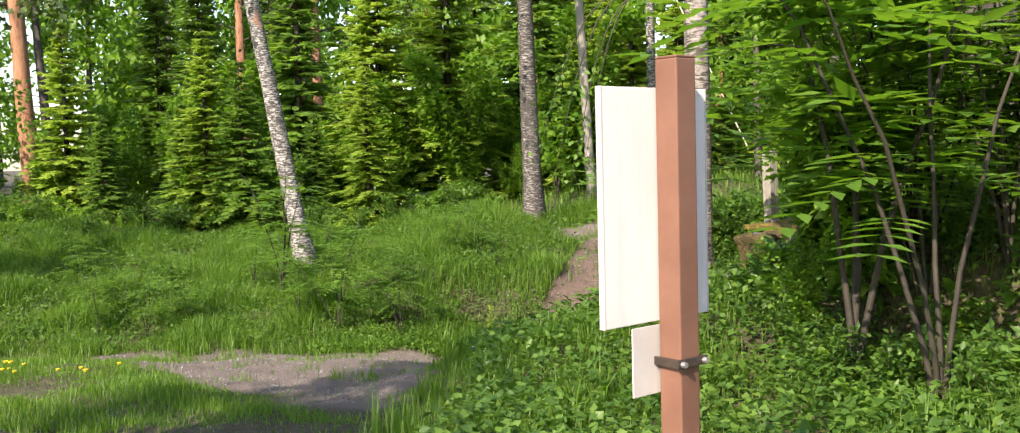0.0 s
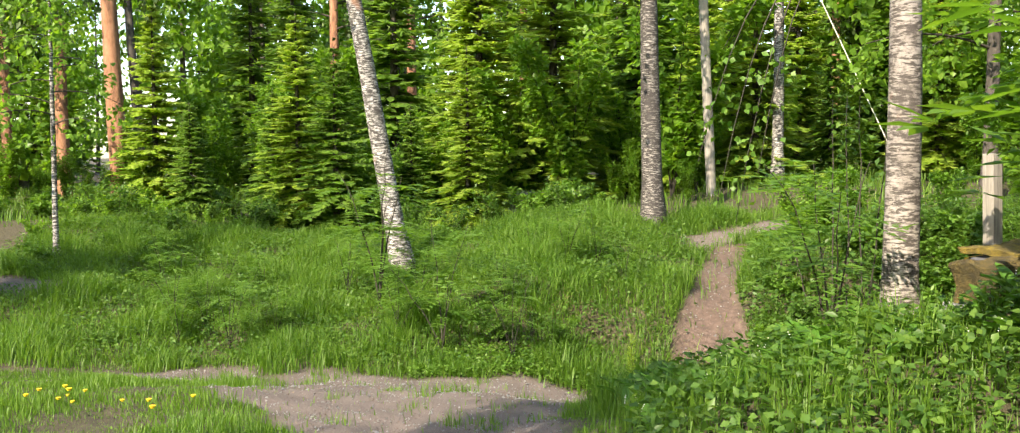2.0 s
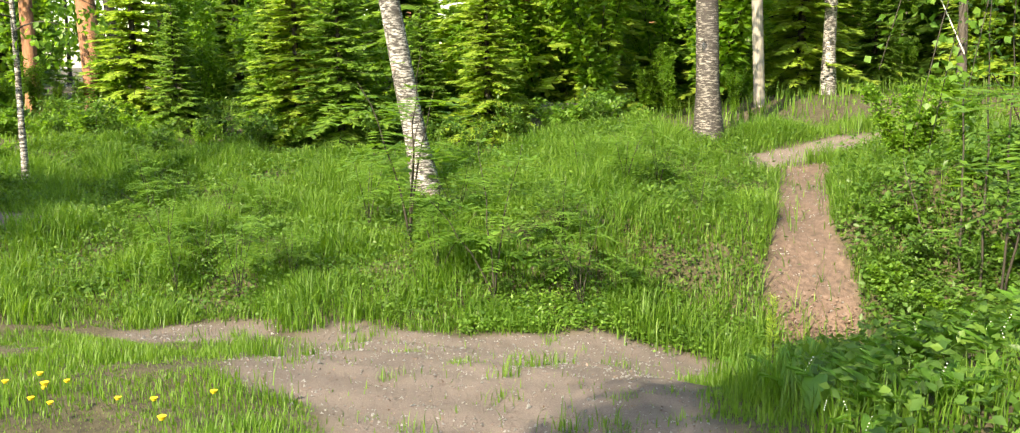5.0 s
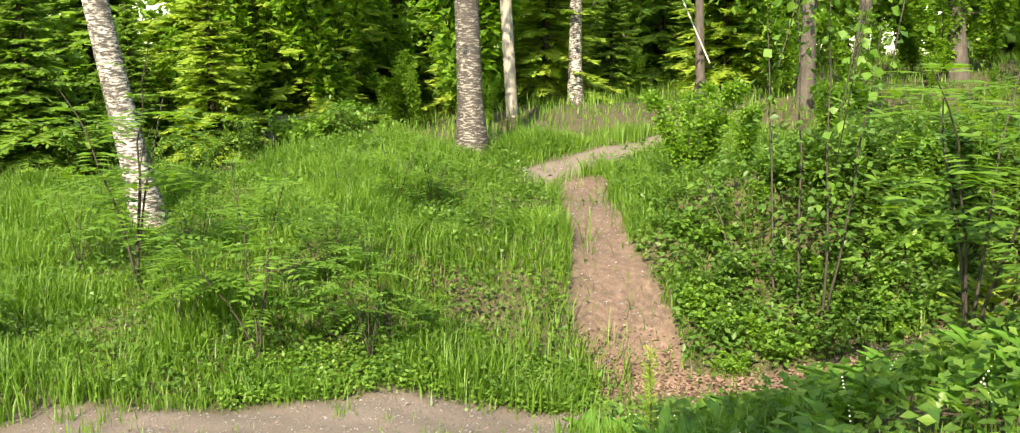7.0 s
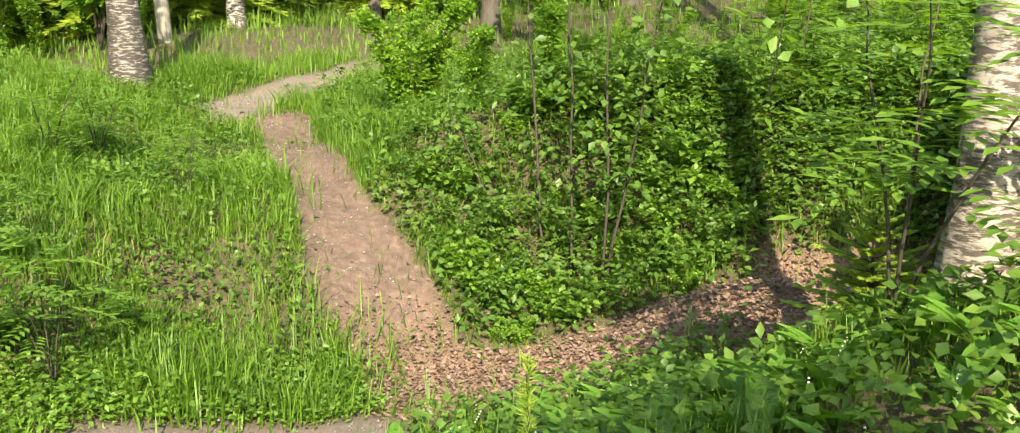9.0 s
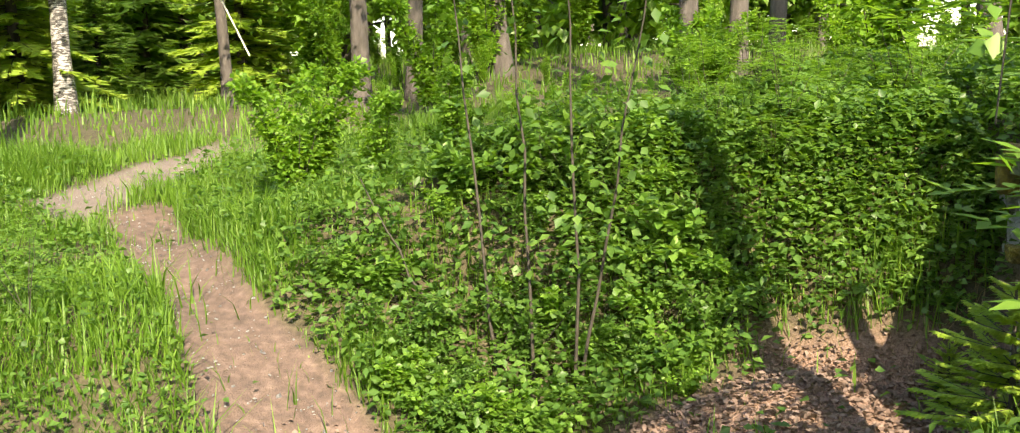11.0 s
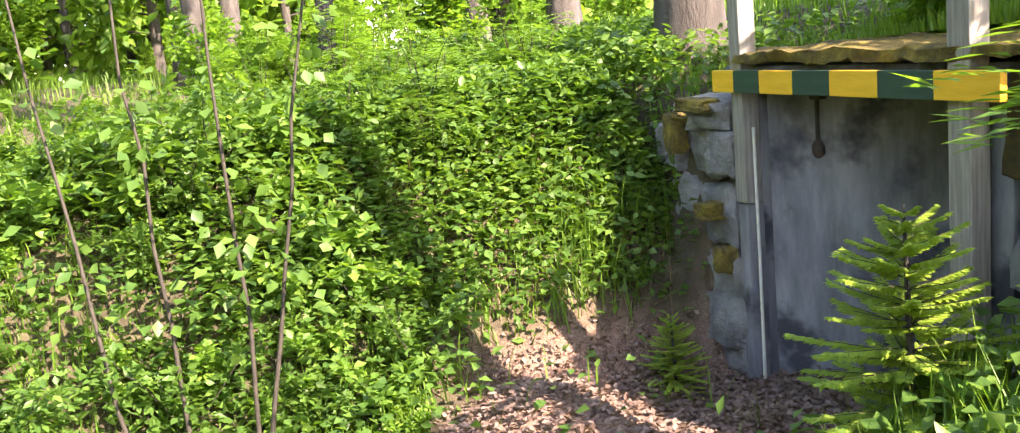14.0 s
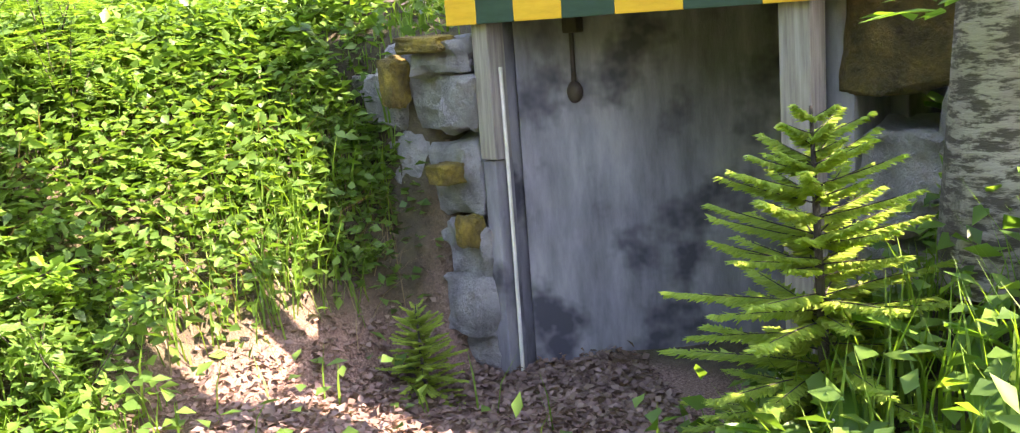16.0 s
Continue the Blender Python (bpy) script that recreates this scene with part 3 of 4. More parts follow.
def spruce_tree(name, label, h, spread, leaf, seed=0, whorls=18, per=9, detail=26, card=0.2, bare=0.03, group="", slim=0.36, lift=0.0):
    """Drooping whorled branches set with sprays of needles on both sides."""
    ob = thing(name, label, "tree", group)
    rr = np.random.default_rng(seed)
    p = trunk_path(h, (0, 0), 0.01, 10, seed)
    part("trunk", tubes_mesh("trunk", [tube(p, 0.018 * h * (1 - 0.95 * p[:, 2] / h) ** 0.9 + 0.004, 8)], M["bark"]), ob)
    cards, sticks = [], []
    for k in range(whorls):
        f = bare + (1 - bare) * k / whorls
        f = min(max(f, 0.02), 0.985)
        ln0 = spread * (1 - f) ** 0.8 + 0.06
        for q in range(per):
            az = 2 * np.pi * (q + rr.uniform(-0.4, 0.4)) / per + k
            ln = ln0 * rr.uniform(0.6, 1.15)
            z0 = (f + rr.uniform(-0.7, 0.7) / whorls) * h
            s = np.linspace(0, 1, 6)[:, None]
            out = np.array([np.cos(az), np.sin(az), 0.0])
            rise = 0.35 * f - 0.15 + lift
            path = np.array([0, 0, z0]) + out * ln * s + np.array([0, 0, 1.0]) * ln * (rise * s - 0.28 * s ** 2 * (1 - f) + 0.10 * s ** 3)
            sticks.append(tube(path[::2], [0.001 + 0.001 * h + 0.004 * ln, 0.001 + 0.0006 * h + 0.002 * ln, 0.001 + 0.0003 * h], 4))
            m = max(5, int(detail * (0.35 + ln / (spread + 0.01))))
            u = np.sort(rr.uniform(0.08, 1.0, m))
            pos = np.stack([np.interp(u, s[:, 0], path[:, i]) for i in range(3)], 1)
            lat = np.cross(out, [0, 0, 1.0])
            sgn = np.where(np.arange(m) % 2, 1, -1)[:, None]
            along = out * 0.75 + lat * sgn * rr.uniform(0.35, 1.0, m)[:, None] + np.array([0, 0, -0.22]) + rr.normal(size=(m, 3)) * 0.13
            length = card * rr.uniform(0.7, 1.3, m) * (0.55 + 0.6 * ln / (spread + 0.01)) * (1.15 - 0.5 * u)
            cards.append(leaf_cards(pos, along, np.array([0, 0, 1.0]) + rr.normal(size=(m, 3)) * 0.3, length, length * slim, -0.3, 0.4))
    v, f = joined(cards)
    part("needles", tri_mesh("needles", v, f, M[leaf]), ob)
    part("branch_frame", tubes_mesh("branches", sticks, M["twig"]), ob)
    return ob


def shrub(name, label, h, spread, leaf, seed, leaves=900, size=0.09, stems=6, aspect=0.6, category="bush", group="", pinnate=False, low=0.15):
    ob = thing(name, label, category, group)
    rr = np.random.default_rng(seed)
    st, nodes, dirs = [], [], []
    for k in range(stems):
        az, ln = rr.uniform(0, 2 * np.pi), h * rr.uniform(0.65, 1.05)
        s = np.linspace(0, 1, 8)[:, None]
        out = np.array([np.cos(az), np.sin(az), 0]) * spread * rr.uniform(0.3, 1.0)
        path = out * s ** 1.4 + np.array([0, 0, ln]) * s - np.array([0, 0, 0.12 * ln]) * s ** 3
        path = path + rr.normal(size=(8, 3)) * 0.012 * s
        st.append(tube(path, np.linspace(0.003 + 0.003 * h, 0.0015, 8), 5))
        u = rr.uniform(low, 1, 40)
        pos = np.stack([np.interp(u, s[:, 0], path[:, i]) for i in range(3)], 1)
        nodes.append(pos)
    for one in ([[q] for q in st] if pinnate else [st]):
        part("stem", tubes_mesh("stem", one, M["twig"]), ob)
    nodes = np.concatenate(nodes)
    if pinnate:
        cards = []
        count = max(1, leaves // 13)
        idx = rr.integers(0, len(nodes), count)
        for i in idx:
            az = rr.uniform(0, 2 * np.pi)
            out = np.array([np.cos(az), np.sin(az), rr.uniform(-0.1, 0.5)])
            ln = size * 2.6 * rr.uniform(0.7, 1.2)
            s = np.linspace(0.25, 1, 6)
            sp = nodes[i] + out * ln * s[:, None] - np.array([0, 0, 0.35 * ln]) * s[:, None] ** 2
            lat = unit(np.cross(out, [0, 0, 1.0]))
            b = np.repeat(sp, 2, 0)
            al = np.tile(np.stack([lat, -lat]), (6, 1)) + out * 0.45 + [0, 0, -0.15]
            b, al = np.concatenate([b, sp[-1:]]), np.concatenate([al, out[None]])
            cards.append(leaf_cards(b, al, np.array([0, 0, 1.0]) + rr.normal(size=(13, 3)) * 0.12, size * 0.85, size * 0.30, 0.12))
        v, f = joined(cards)
    else:
        base = nodes[rr.integers(0, len(nodes), leaves)]
        d = rr.normal(size=(leaves, 3)) * [1, 1, 0.5] + [0, 0, 0.15]
        base = base + unit(d) * rr.uniform(0.02, 0.16, (leaves, 1)) * spread
        v, f = leaf_cards(base, unit(d) + [0, 0, -0.1], np.array([0, 0, 1.0]) + rr.normal(size=(leaves, 3)) * 0.45, size * rr.uniform(0.6, 1.2, leaves), size * aspect * rr.uniform(0.7, 1.2, leaves), 0.2)
    part("foliage", tri_mesh("foliage", v, f, M[leaf]), ob)
    return ob


# the birches, pole and pines that stand at known places
def place(ob, x, y, turn=0.0, scale=1.0, sink=0.05):
    ob.matrix_basis = put(x, y, turn, scale, 0, sink)
    return ob


place(leafy_tree("birch_tree", "leaning white birch trunk with dark flecks in tall grass", "tree", 14, 0.17, "birch", "birch_leaf", 0.42, (-0.17, 0.0), 1, 5000, 0.14), -2.23, 15.0)
place(leafy_tree("birch_tree", "old grey birch trunk with rough dark bark at the path", "tree", 15, 0.185, "birch_grey", "birch_leaf", 0.30, (-0.02, 0.0), 2, 6000, 0.14), 1.80, 16.45)
place(leafy_tree("birch_tree", "thick birch with peeling pale bark beside the dugout", "tree", 13, 0.145, "birch_dark", "birch_leaf", 0.40, (0.0, -0.015), 3, 2200, 0.13, flare=1.5), 3.67, 7.37)
place(leafy_tree("birch_tree", "slim white birch deep in the wood", "tree", 15, 0.13, "birch", "birch_leaf", 0.4, (0.0, 0.0), 4, 4000, 0.14), 4.5, 21.5)
place(leafy_tree("birch_tree", "very thin young birch stem", "tree", 7, 0.05, "birch", "birch_leaf", 0.3, (0.01, 0.0), 5, 1800, 0.12, 1.2), -7.9, 14.4)


def low_branch():
    """A leafy twig that hangs from the birch beside the dugout."""
    ob = thing("birch_branch", "low hanging birch twig with bright round leaves", "branch", at=pose(3.60, 7.33, 4.2))
    rr = np.random.default_rng(55)
    st, nodes = [], []
    for ex, ey, ez, k in ((-1.35, -0.15, -1.75, 0), (-1.2, 0.15, -2.0, 1), (-1.5, 0.2, -1.5, 2), (-1.05, -0.05, -1.6, 3)):
        s = np.linspace(0, 1, 10)[:, None]
        path = np.array([ex, ey, 0]) * s ** 0.7 + np.array([0, 0, 0.25]) * np.sin(s * 3.14) + np.array([0, 0, ez]) * s ** 2.4
        st.append(tube(path, np.linspace(0.012, 0.0025, 10), 5))
        u = rr.uniform(0.72, 1, 34)
        nodes.append(np.stack([np.interp(u, s[:, 0], path[:, i]) for i in range(3)], 1))
    part("twig", tubes_mesh("twig", st, M["twig"]), ob)
    nodes = np.concatenate(nodes) + rr.normal(size=(136, 3)) * 0.07
    v, f = leaf_cards(nodes, rr.normal(size=(136, 3)) * [1, 1, 0.3] + [0, 0, -0.9], rr.normal(size=(136, 3)) + [0, 0, 0.4], 0.062 * rr.uniform(0.7, 1.2, 136), 0.055, 0.12, 0.4)
    part("foliage", tri_mesh("foliage", v, f, M["rowan"]), ob)


low_branch()


def bare_pole():
    ob = thing("utility_pole", "slender pale wooden pole with a stay wire", "pole", at=put(3.0, 20.0))
    p = trunk_path(9.5, (-0.045, 0), 0.005, 8, 9)
    part("pole", tubes_mesh("pole", [tube(p, np.linspace(0.105, 0.085, 8), 12)], M["pale_wood"]), ob)
    end = np.array([3.4, -0.5, 0.9])
    part("stay_wire", tubes_mesh("stay_wire", [tube([p[-1], (p[-1] + end) / 2 - [0, 0, 0.05], end], [0.012, 0.012, 0.012], 6)], M["rod"]), ob, "pale stay wire")


bare_pole()


def pine_tree(seed, h, r, group="pines", lean=(0, 0)):
    return leafy_tree("pine_tree", "tall pine with orange flaking bark and dead lower twigs", "tree", h, r, "pine_bark", "pine", 0.28, lean, seed, 4200, 0.2, 2.4, group, 1.2, 30)


place(pine_tree(11, 18, 0.23, lean=(-0.035, 0)), -10.6, 21.4)
pine = pine_tree(12, 19, 0.2)
place(pine, -15.5, 27.0)
for x, y in ((-22.0, 34), (-9.0, 33), (-17.5, 24), (-6.5, 34), (-20, 31), (1.5, 36), (-3, 38), (9, 40), (-24, 26), (14, 34)):
    copy_thing(pine, put(x, y, x * 77, 0.9 + 0.02 * (y % 7)))
grey = leafy_tree("spruce_trunk_tree", "grey trunk of an old tree at the grass edge", "tree", 16, 0.16, "bark", "birch_leaf", 0.45, (-0.05, 0), 13, 900, 0.14)
place(grey, -7.7, 12.2)
copy_thing(grey, put(7.3, 9.0, 40, 1.25))
for x, y, s in ((-11.6, 24.4, 0.9), (7.0, 21.5, 0.6), (10.5, 15.0, 0.9), (12.0, 11.0, 1.1), (13.5, 16.5, 1.0), (9.2, 19.5, 0.8), (15, 13, 1.1), (11.5, 20, 1.0), (16, 19, 1.0), (8.9, 12.6, 0.6)):
    copy_thing(grey, put(x, y, x * 91, s))

# spruces
spruces = [spruce_tree("spruce_tree", "full green spruce with drooping branches down to the ground", 6.2, 1.75, "spruce", 21, 24, 10, 34, 0.36, group="spruces"),
           # paler needle colour carries the sunlight on the front of the wood
           spruce_tree("spruce_tree", "young spruce with yellow-green needles lightened as if sunlit", 6.6, 1.6, "spruce_light", 22, 26, 10, 36, 0.33, group="spruces"),
           spruce_tree("spruce_tree", "dark tall spruce among the trees", 11.0, 2.3, "spruce", 23, 26, 9, 22, 0.62, 0.02, group="spruces")]
first = [True, True, True]


def spruce_at(kind, x, y, turn, scale):
    m = put(x, y, turn, scale)
    if first[kind]:
        spruces[kind].matrix_basis = m
        first[kind] = False
        return spruces[kind]
    return copy_thing(spruces[kind], m)


for kind, x, y, s in ((1, -2.2, 22.6, 1.15), (1, -0.5, 23.0, 1.05), (1, 3.9, 25.5, 0.8), (0, -4.6, 19.0, 0.62), (1, -5.6, 19.6, 0.6), (1, -9.2, 20.4, 0.62), (1, -2.0, 19.8, 0.5), (0, -6.3, 20.0, 0.75), (0, -7.9, 19.4, 0.66), (0, -3.4, 20.6, 0.72), (1, 4.1, 22.3, 0.72), (1, 3.0, 23.5, 0.7),
                      (1, -2.6, 23.0, 0.8), (2, -5.0, 25.5, 0.8), (2, 1.5, 26.5, 1.0), (2, 3.0, 28.0, 1.1), (0, 6.2, 25.0, 0.8), (1, 8.5, 24.0, 0.75), (2, 9.0, 30.0, 1.0), (0, -10.2, 21.2, 0.6), (2, -8.5, 27.5, 0.9), (2, -12, 33, 1.0),
                      (1, 6.0, 29.0, 0.9), (0, 1.0, 24.5, 0.8)):
    spruce_at(kind, x, y, x * 131 + y * 17, s)

# little spruce in front of the dugout, with pale new tips
small = spruce_tree("small_spruce", "knee-high young spruce with pale fresh shoots", 1.05, 0.56, "spruce_light", 31, 14, 8, 300, 0.052, slim=0.34, lift=0.22)
place(small, 3.65, 7.92, 20, 0.85)
copy_thing(small, put(5.38, 8.98, 200, 0.5))

# shrubs and saplings
protos = {
    "bush": [shrub("bush", "leafy green undergrowth bush", 0.75, 0.55, ("herb", "rowan", "birch_leaf")[k], 41 + k, (900, 620, 700)[k], (0.075, 0.125, 0.095)[k], 8, (0.55, 0.72, 0.85)[k], group="undergrowth bushes") for k in range(3)],
    "tall": [shrub("sapling_bush", "tall green deciduous sapling thicket", 2.6, 0.9, "birch_leaf", 51 + k, 2600, 0.10, 7, 0.75, group="sapling thickets") for k in range(3)],
    "rowan": [shrub("rowan_sapling", "rowan sapling with feathered leaves", 1.1, 0.45, "rowan", 61 + k, 620, 0.085, 4, group="rowan saplings", category="sapling", pinnate=True, low=0.4) for k in range(3)],
}
used = set()


def sow(kind, x, y, scale=1.0, turn=None):
    k = int(rng.integers(0, len(protos[kind])))
    m = put(x, y, rng.uniform(0, 360) if turn is None else turn, scale, rng.uniform(-4, 4))
    if (kind, k) not in used:
        used.add((kind, k))
        protos[kind][k].matrix_basis = m
        return protos[kind][k]
    return copy_thing(protos[kind][k], m)


for kind, x, y, s in (("rowan", 5.3, 5.6, 2.2), ("rowan", 5.9, 5.2, 2.3), ("rowan", 6.5, 5.6, 2.2), ("rowan", -0.75, 10.9, 0.75), ("rowan", -1.4, 11.35, 0.5), ("rowan", -1.95, 12.5, 1.1), ("rowan", 3.15, 7.42, 0.8), ("tall", 4.1, 4.9, 0.4),
                      ("tall", 5.8, 5.2, 1.2), ("tall", 6.6, 7.2, 1.3), ("tall", 7.2, 5.6, 1.4), ("tall", 6.4, 3.9, 1.2), ("tall", 4.7, 5.2, 1.0), ("tall", 5.1, 6.2, 1.0), ("tall", 4.5, 6.1, 0.8), ("rowan", 4.3, 4.4, 2.0), ("rowan", 4.6, 3.6, 1.5)):
    sow(kind, x, y, s)
for k in range(64):     # the thicket between track and bank
    x, y = rng.uniform(3.1, 5.3), rng.uniform(9.7, 12.3)
    if masks(x, y)[2] < 0.2 and masks(x, y)[1] < 0.2 and abs(x - path_x(y)) > 0.6:
        sow("bush", x, y, rng.uniform(0.45, 1.0))
for k in range(62):     # bank above the wall
    a_, b_ = rng.uniform(-4.4, -0.55), rng.uniform(-0.6, 3.2)
    x, y = FACE + a_ * U + b_ * N
    if masks(x, y)[1] < 0.1:
        sow("bush", x, y, rng.uniform(0.25, 0.5))
for k in range(34):     # feathery seedlings on bank and thicket
    a_, b_ = rng.uniform(-3.8, -0.7), rng.uniform(0.0, 3.4)
    x, y = FACE + a_ * U + b_ * N
    if max(float(m_) for m_ in masks(x, y)) < 0.1:
        sow("rowan", x, y, rng.uniform(0.2, 0.4))
for k in range(30):     # thicket behind the signpost
    x, y = rng.uniform(4.7, 7.4), rng.uniform(3.6, 6.4)
    sow("bush", x, y, rng.uniform(0.6, 1.15))
for k in range(18):
    sow("bush", rng.uniform(3.9, 5.6), rng.uniform(3.0, 4.7), rng.uniform(0.65, 1.1))
for k in range(6):
    sow("rowan", rng.uniform(4.9, 6.8), rng.uniform(4.2, 5.8), rng.uniform(0.9, 1.5))
for k in range(34):
    sow("tall", rng.uniform(-15, 3), rng.uniform(19.5, 24), rng.uniform(0.6, 1.0))
for k in range(50):     # far bank, right of the path
    x, y = rng.uniform(3.3, 9), rng.uniform(12, 16)
    if max(float(m_) for m_ in masks(x, y)) < 0.2:
        sow("bush", x, y, rng.uniform(0.25, 0.5))
for k in range(46):     # sunlit saplings above the thicket
    x, y = rng.uniform(3.9, 9.5), rng.uniform(12.8, 16.5)
    if max(float(m_) for m_ in masks(x, y)) < 0.1 and y < 13.6 + 0.75 * (x - 3.5):
        sow("tall", x, y, rng.uniform(0.25, 0.5))
for k in range(60):     # leafy tufts in the meadow grass of the bank
    x, y = rng.uniform(-6, 1.7), rng.uniform(10.5, 14.5)
    if max(float(m_) for m_ in masks(x, y)) < 0.1:
        sow("bush" if k % 3 else "rowan", x, y, rng.uniform(0.22, 0.5))
for k in range(20):     # leafy bank beside the stones
    a_, b_ = rng.uniform(-1.6, -0.45), rng.uniform(0.2, 2.4)
    x, y = FACE + a_ * U + b_ * N
    sow("bush", x, y, rng.uniform(0.22, 0.42))
for k in range(60):     # foot of the wood
    x, y = rng.uniform(-12, 0.8), rng.uniform(17.5, 20.5)
    sow("bush", x, y, rng.uniform(0.8, 1.5))
spruce_at(0, 7.6, 4.6, 80, 0.9)
for k in range(60):
    x, y = rng.uniform(-24, 14), rng.uniform(20.5, 32)
    sow("tall", x, y, rng.uniform(0.9, 1.7))
for k in range(44):
    x, y = rng.uniform(7.2, 19), rng.uniform(10, 22)
    sow("tall", x, y, rng.uniform(0.45, 0.9))
for x, y, s in ((-4.2, 13.5, 0.7), (-8, 14, 0.8), (-9, 15.5, 1.0), (-7, 16.5, 0.9), (-11, 16, 1.0), (2.9, 9.0, 0.5)):
    sow("bush", x, y, s)


def young_alder():
    """Three thin dark stems with sparse broad leaves, in the middle of the thicket."""
    ob = thing("alder_sapling", "tall thin sapling with dark stems and sparse broad leaves", "sapling", at=put(3.85, 11.1))
    st, nodes = [], []
    rr = np.random.default_rng(77)
    for x, y, tx, ty, h in ((0.0, 0.1, 0.05, 0.55, 3.0), (0.1, -0.12, 0.12, 0.02, 3.0), (0.2, -0.42, 0.15, -0.45, 3.0), (0.2, -0.42, 0.35, -0.95, 2.6), (-0.1, 0.3, -0.35, 1.1, 1.3)):
        s = np.linspace(0, 1, 9)[:, None]
        path = np.array([x, y, 0]) + np.array([tx - x, ty - y, h]) * s + rr.normal(size=(9, 3)) * 0.012
        st.append(tube(path, np.linspace(0.013, 0.004, 9), 6))
        u = rr.uniform(0.25, 1, 130)
        nodes.append(np.stack([np.interp(u, s[:, 0], path[:, i]) for i in range(3)], 1))
    for q in st:
        part("stem", tubes_mesh("stem", [q], M["twig"]), ob, "thin dark stem")
    nodes = np.concatenate(nodes)
    d = rr.normal(size=(len(nodes), 3)) * [1, 1, 0.4]
    v, f = leaf_cards(nodes + unit(d) * rr.uniform(0.03, 0.25, (len(nodes), 1)), d + [0, 0, -0.4], np.array([0, 0, 1.0]) + rr.normal(size=(len(nodes), 3)) * 0.4, 0.085 * rr.uniform(0.6, 1.2, len(nodes)), 0.06, 0.15)
    part("foliage", tri_mesh("foliage", v, f, M["herb"]), ob)


young_alder()

stump = thing("tree_stump", "rotten dark tree stump with torn roots on red soil", "stump", at=put(5.73, 11.4))
part("stump_wood", stone_mesh("stump_wood", (0.3, 0.24, 0.2), 95, M["twig"]), stump).location = (0, 0, 0.06)
for k in range(5):
    ang = k * 1.26
    part("root", tubes_mesh("root", [tube([(0, 0, 0.12), (0.2 * math.cos(ang), 0.2 * math.sin(ang), 0.08), (0.3 * math.cos(ang), 0.3 * math.sin(ang), -0.05)], [0.035, 0.022, 0.01], 7)], M["twig"]), stump)

boulder = thing("boulder", "grey boulder at the foot of the spruces", "rock", at=put(-0.75, 21.3))
part("rock", stone_mesh("rock", (1.1, 0.7, 0.5), 91, M["boulder"], 5), boulder).location = (0, 0, 0.22)

# wood all round; unseen trees behind and beside the viewer added to shade ground
back = leafy_tree("broadleaf_tree", "broadleaved tree of the wood, some copies added out of view for shade", "tree", 13, 0.16, "bark", "birch_leaf", 0.22, (0.01, 0.01), 71, 5200, 0.2, 2.8, "surrounding trees")
place(back, -14, 20)
far = leafy_tree("broadleaf_tree", "distant broadleaved tree of the wood", "tree", 14, 0.16, "bark", "birch_leaf", 0.08, (0.01, 0.01), 72, 2300, 0.38, 3.0, "surrounding trees")
place(far, -17, 38)
for k in range(190):
    ang, dist = rng.uniform(0, 2 * np.pi), rng.uniform(24, 70)
    x, y = 1 + dist * math.cos(ang), 12 + dist * math.sin(ang)
    ahead = y > 10 or x > 8
    if not ahead and k % 3:
        continue
    if x > 5 and y < 6 and (k % 2 or dist < 34):
        continue
    if abs(math.atan2(x - 0, y - 8) + radians(154)) < 0.5 and dist < 48:
        continue
    copy_thing(far, put(x, y, k * 40, rng.uniform(0.8, 1.35)))
    if ahead and k % 4 == 0:
        spruce_at(2, x + 3, y + 2, k * 50, rng.uniform(0.9, 1.5))
for k in range(34):
    ang, dist = rng.uniform(0.05, 1.45), rng.uniform(19, 34)
    copy_thing(far, put(2 + dist * math.cos(ang), 9 + dist * math.sin(ang), k * 73, rng.uniform(0.7, 1.0)))
# the four at negative x are out of view, added for dappled shade
for x, y, s in ((8.2, 19.5, 0.9), (14.5, 18, 1.0), (-13, 2.0, 0.9), (-4.3, -4.4, 0.85), (-5.0, -8.0, 0.85), (-16, -8, 1.0)):
    copy_thing(back, put(x, y, x * 33, s))


# ---- ground cover ----
def scatter(count, x0, x1, y0, y1, keep):
    x, y = rng.uniform(x0, x1, count), rng.uniform(y0, y1, count)
    d, r, l = masks(x, y)
    bare = np.maximum(np.maximum(d, r), l)
    ok = rng.uniform(size=count) < keep(x, y, bare)
    return x[ok], y[ok]


def off_path(x, y, bare):
    a_, b_ = front_coords(x, y)
    yard = (a_ > -0.55) & (a_ < 2.0) & (b_ > -1.9) & (b_ < 0.5)
    return np.where(yard, 0.0, (1 - bare) ** 2 + 0.02)


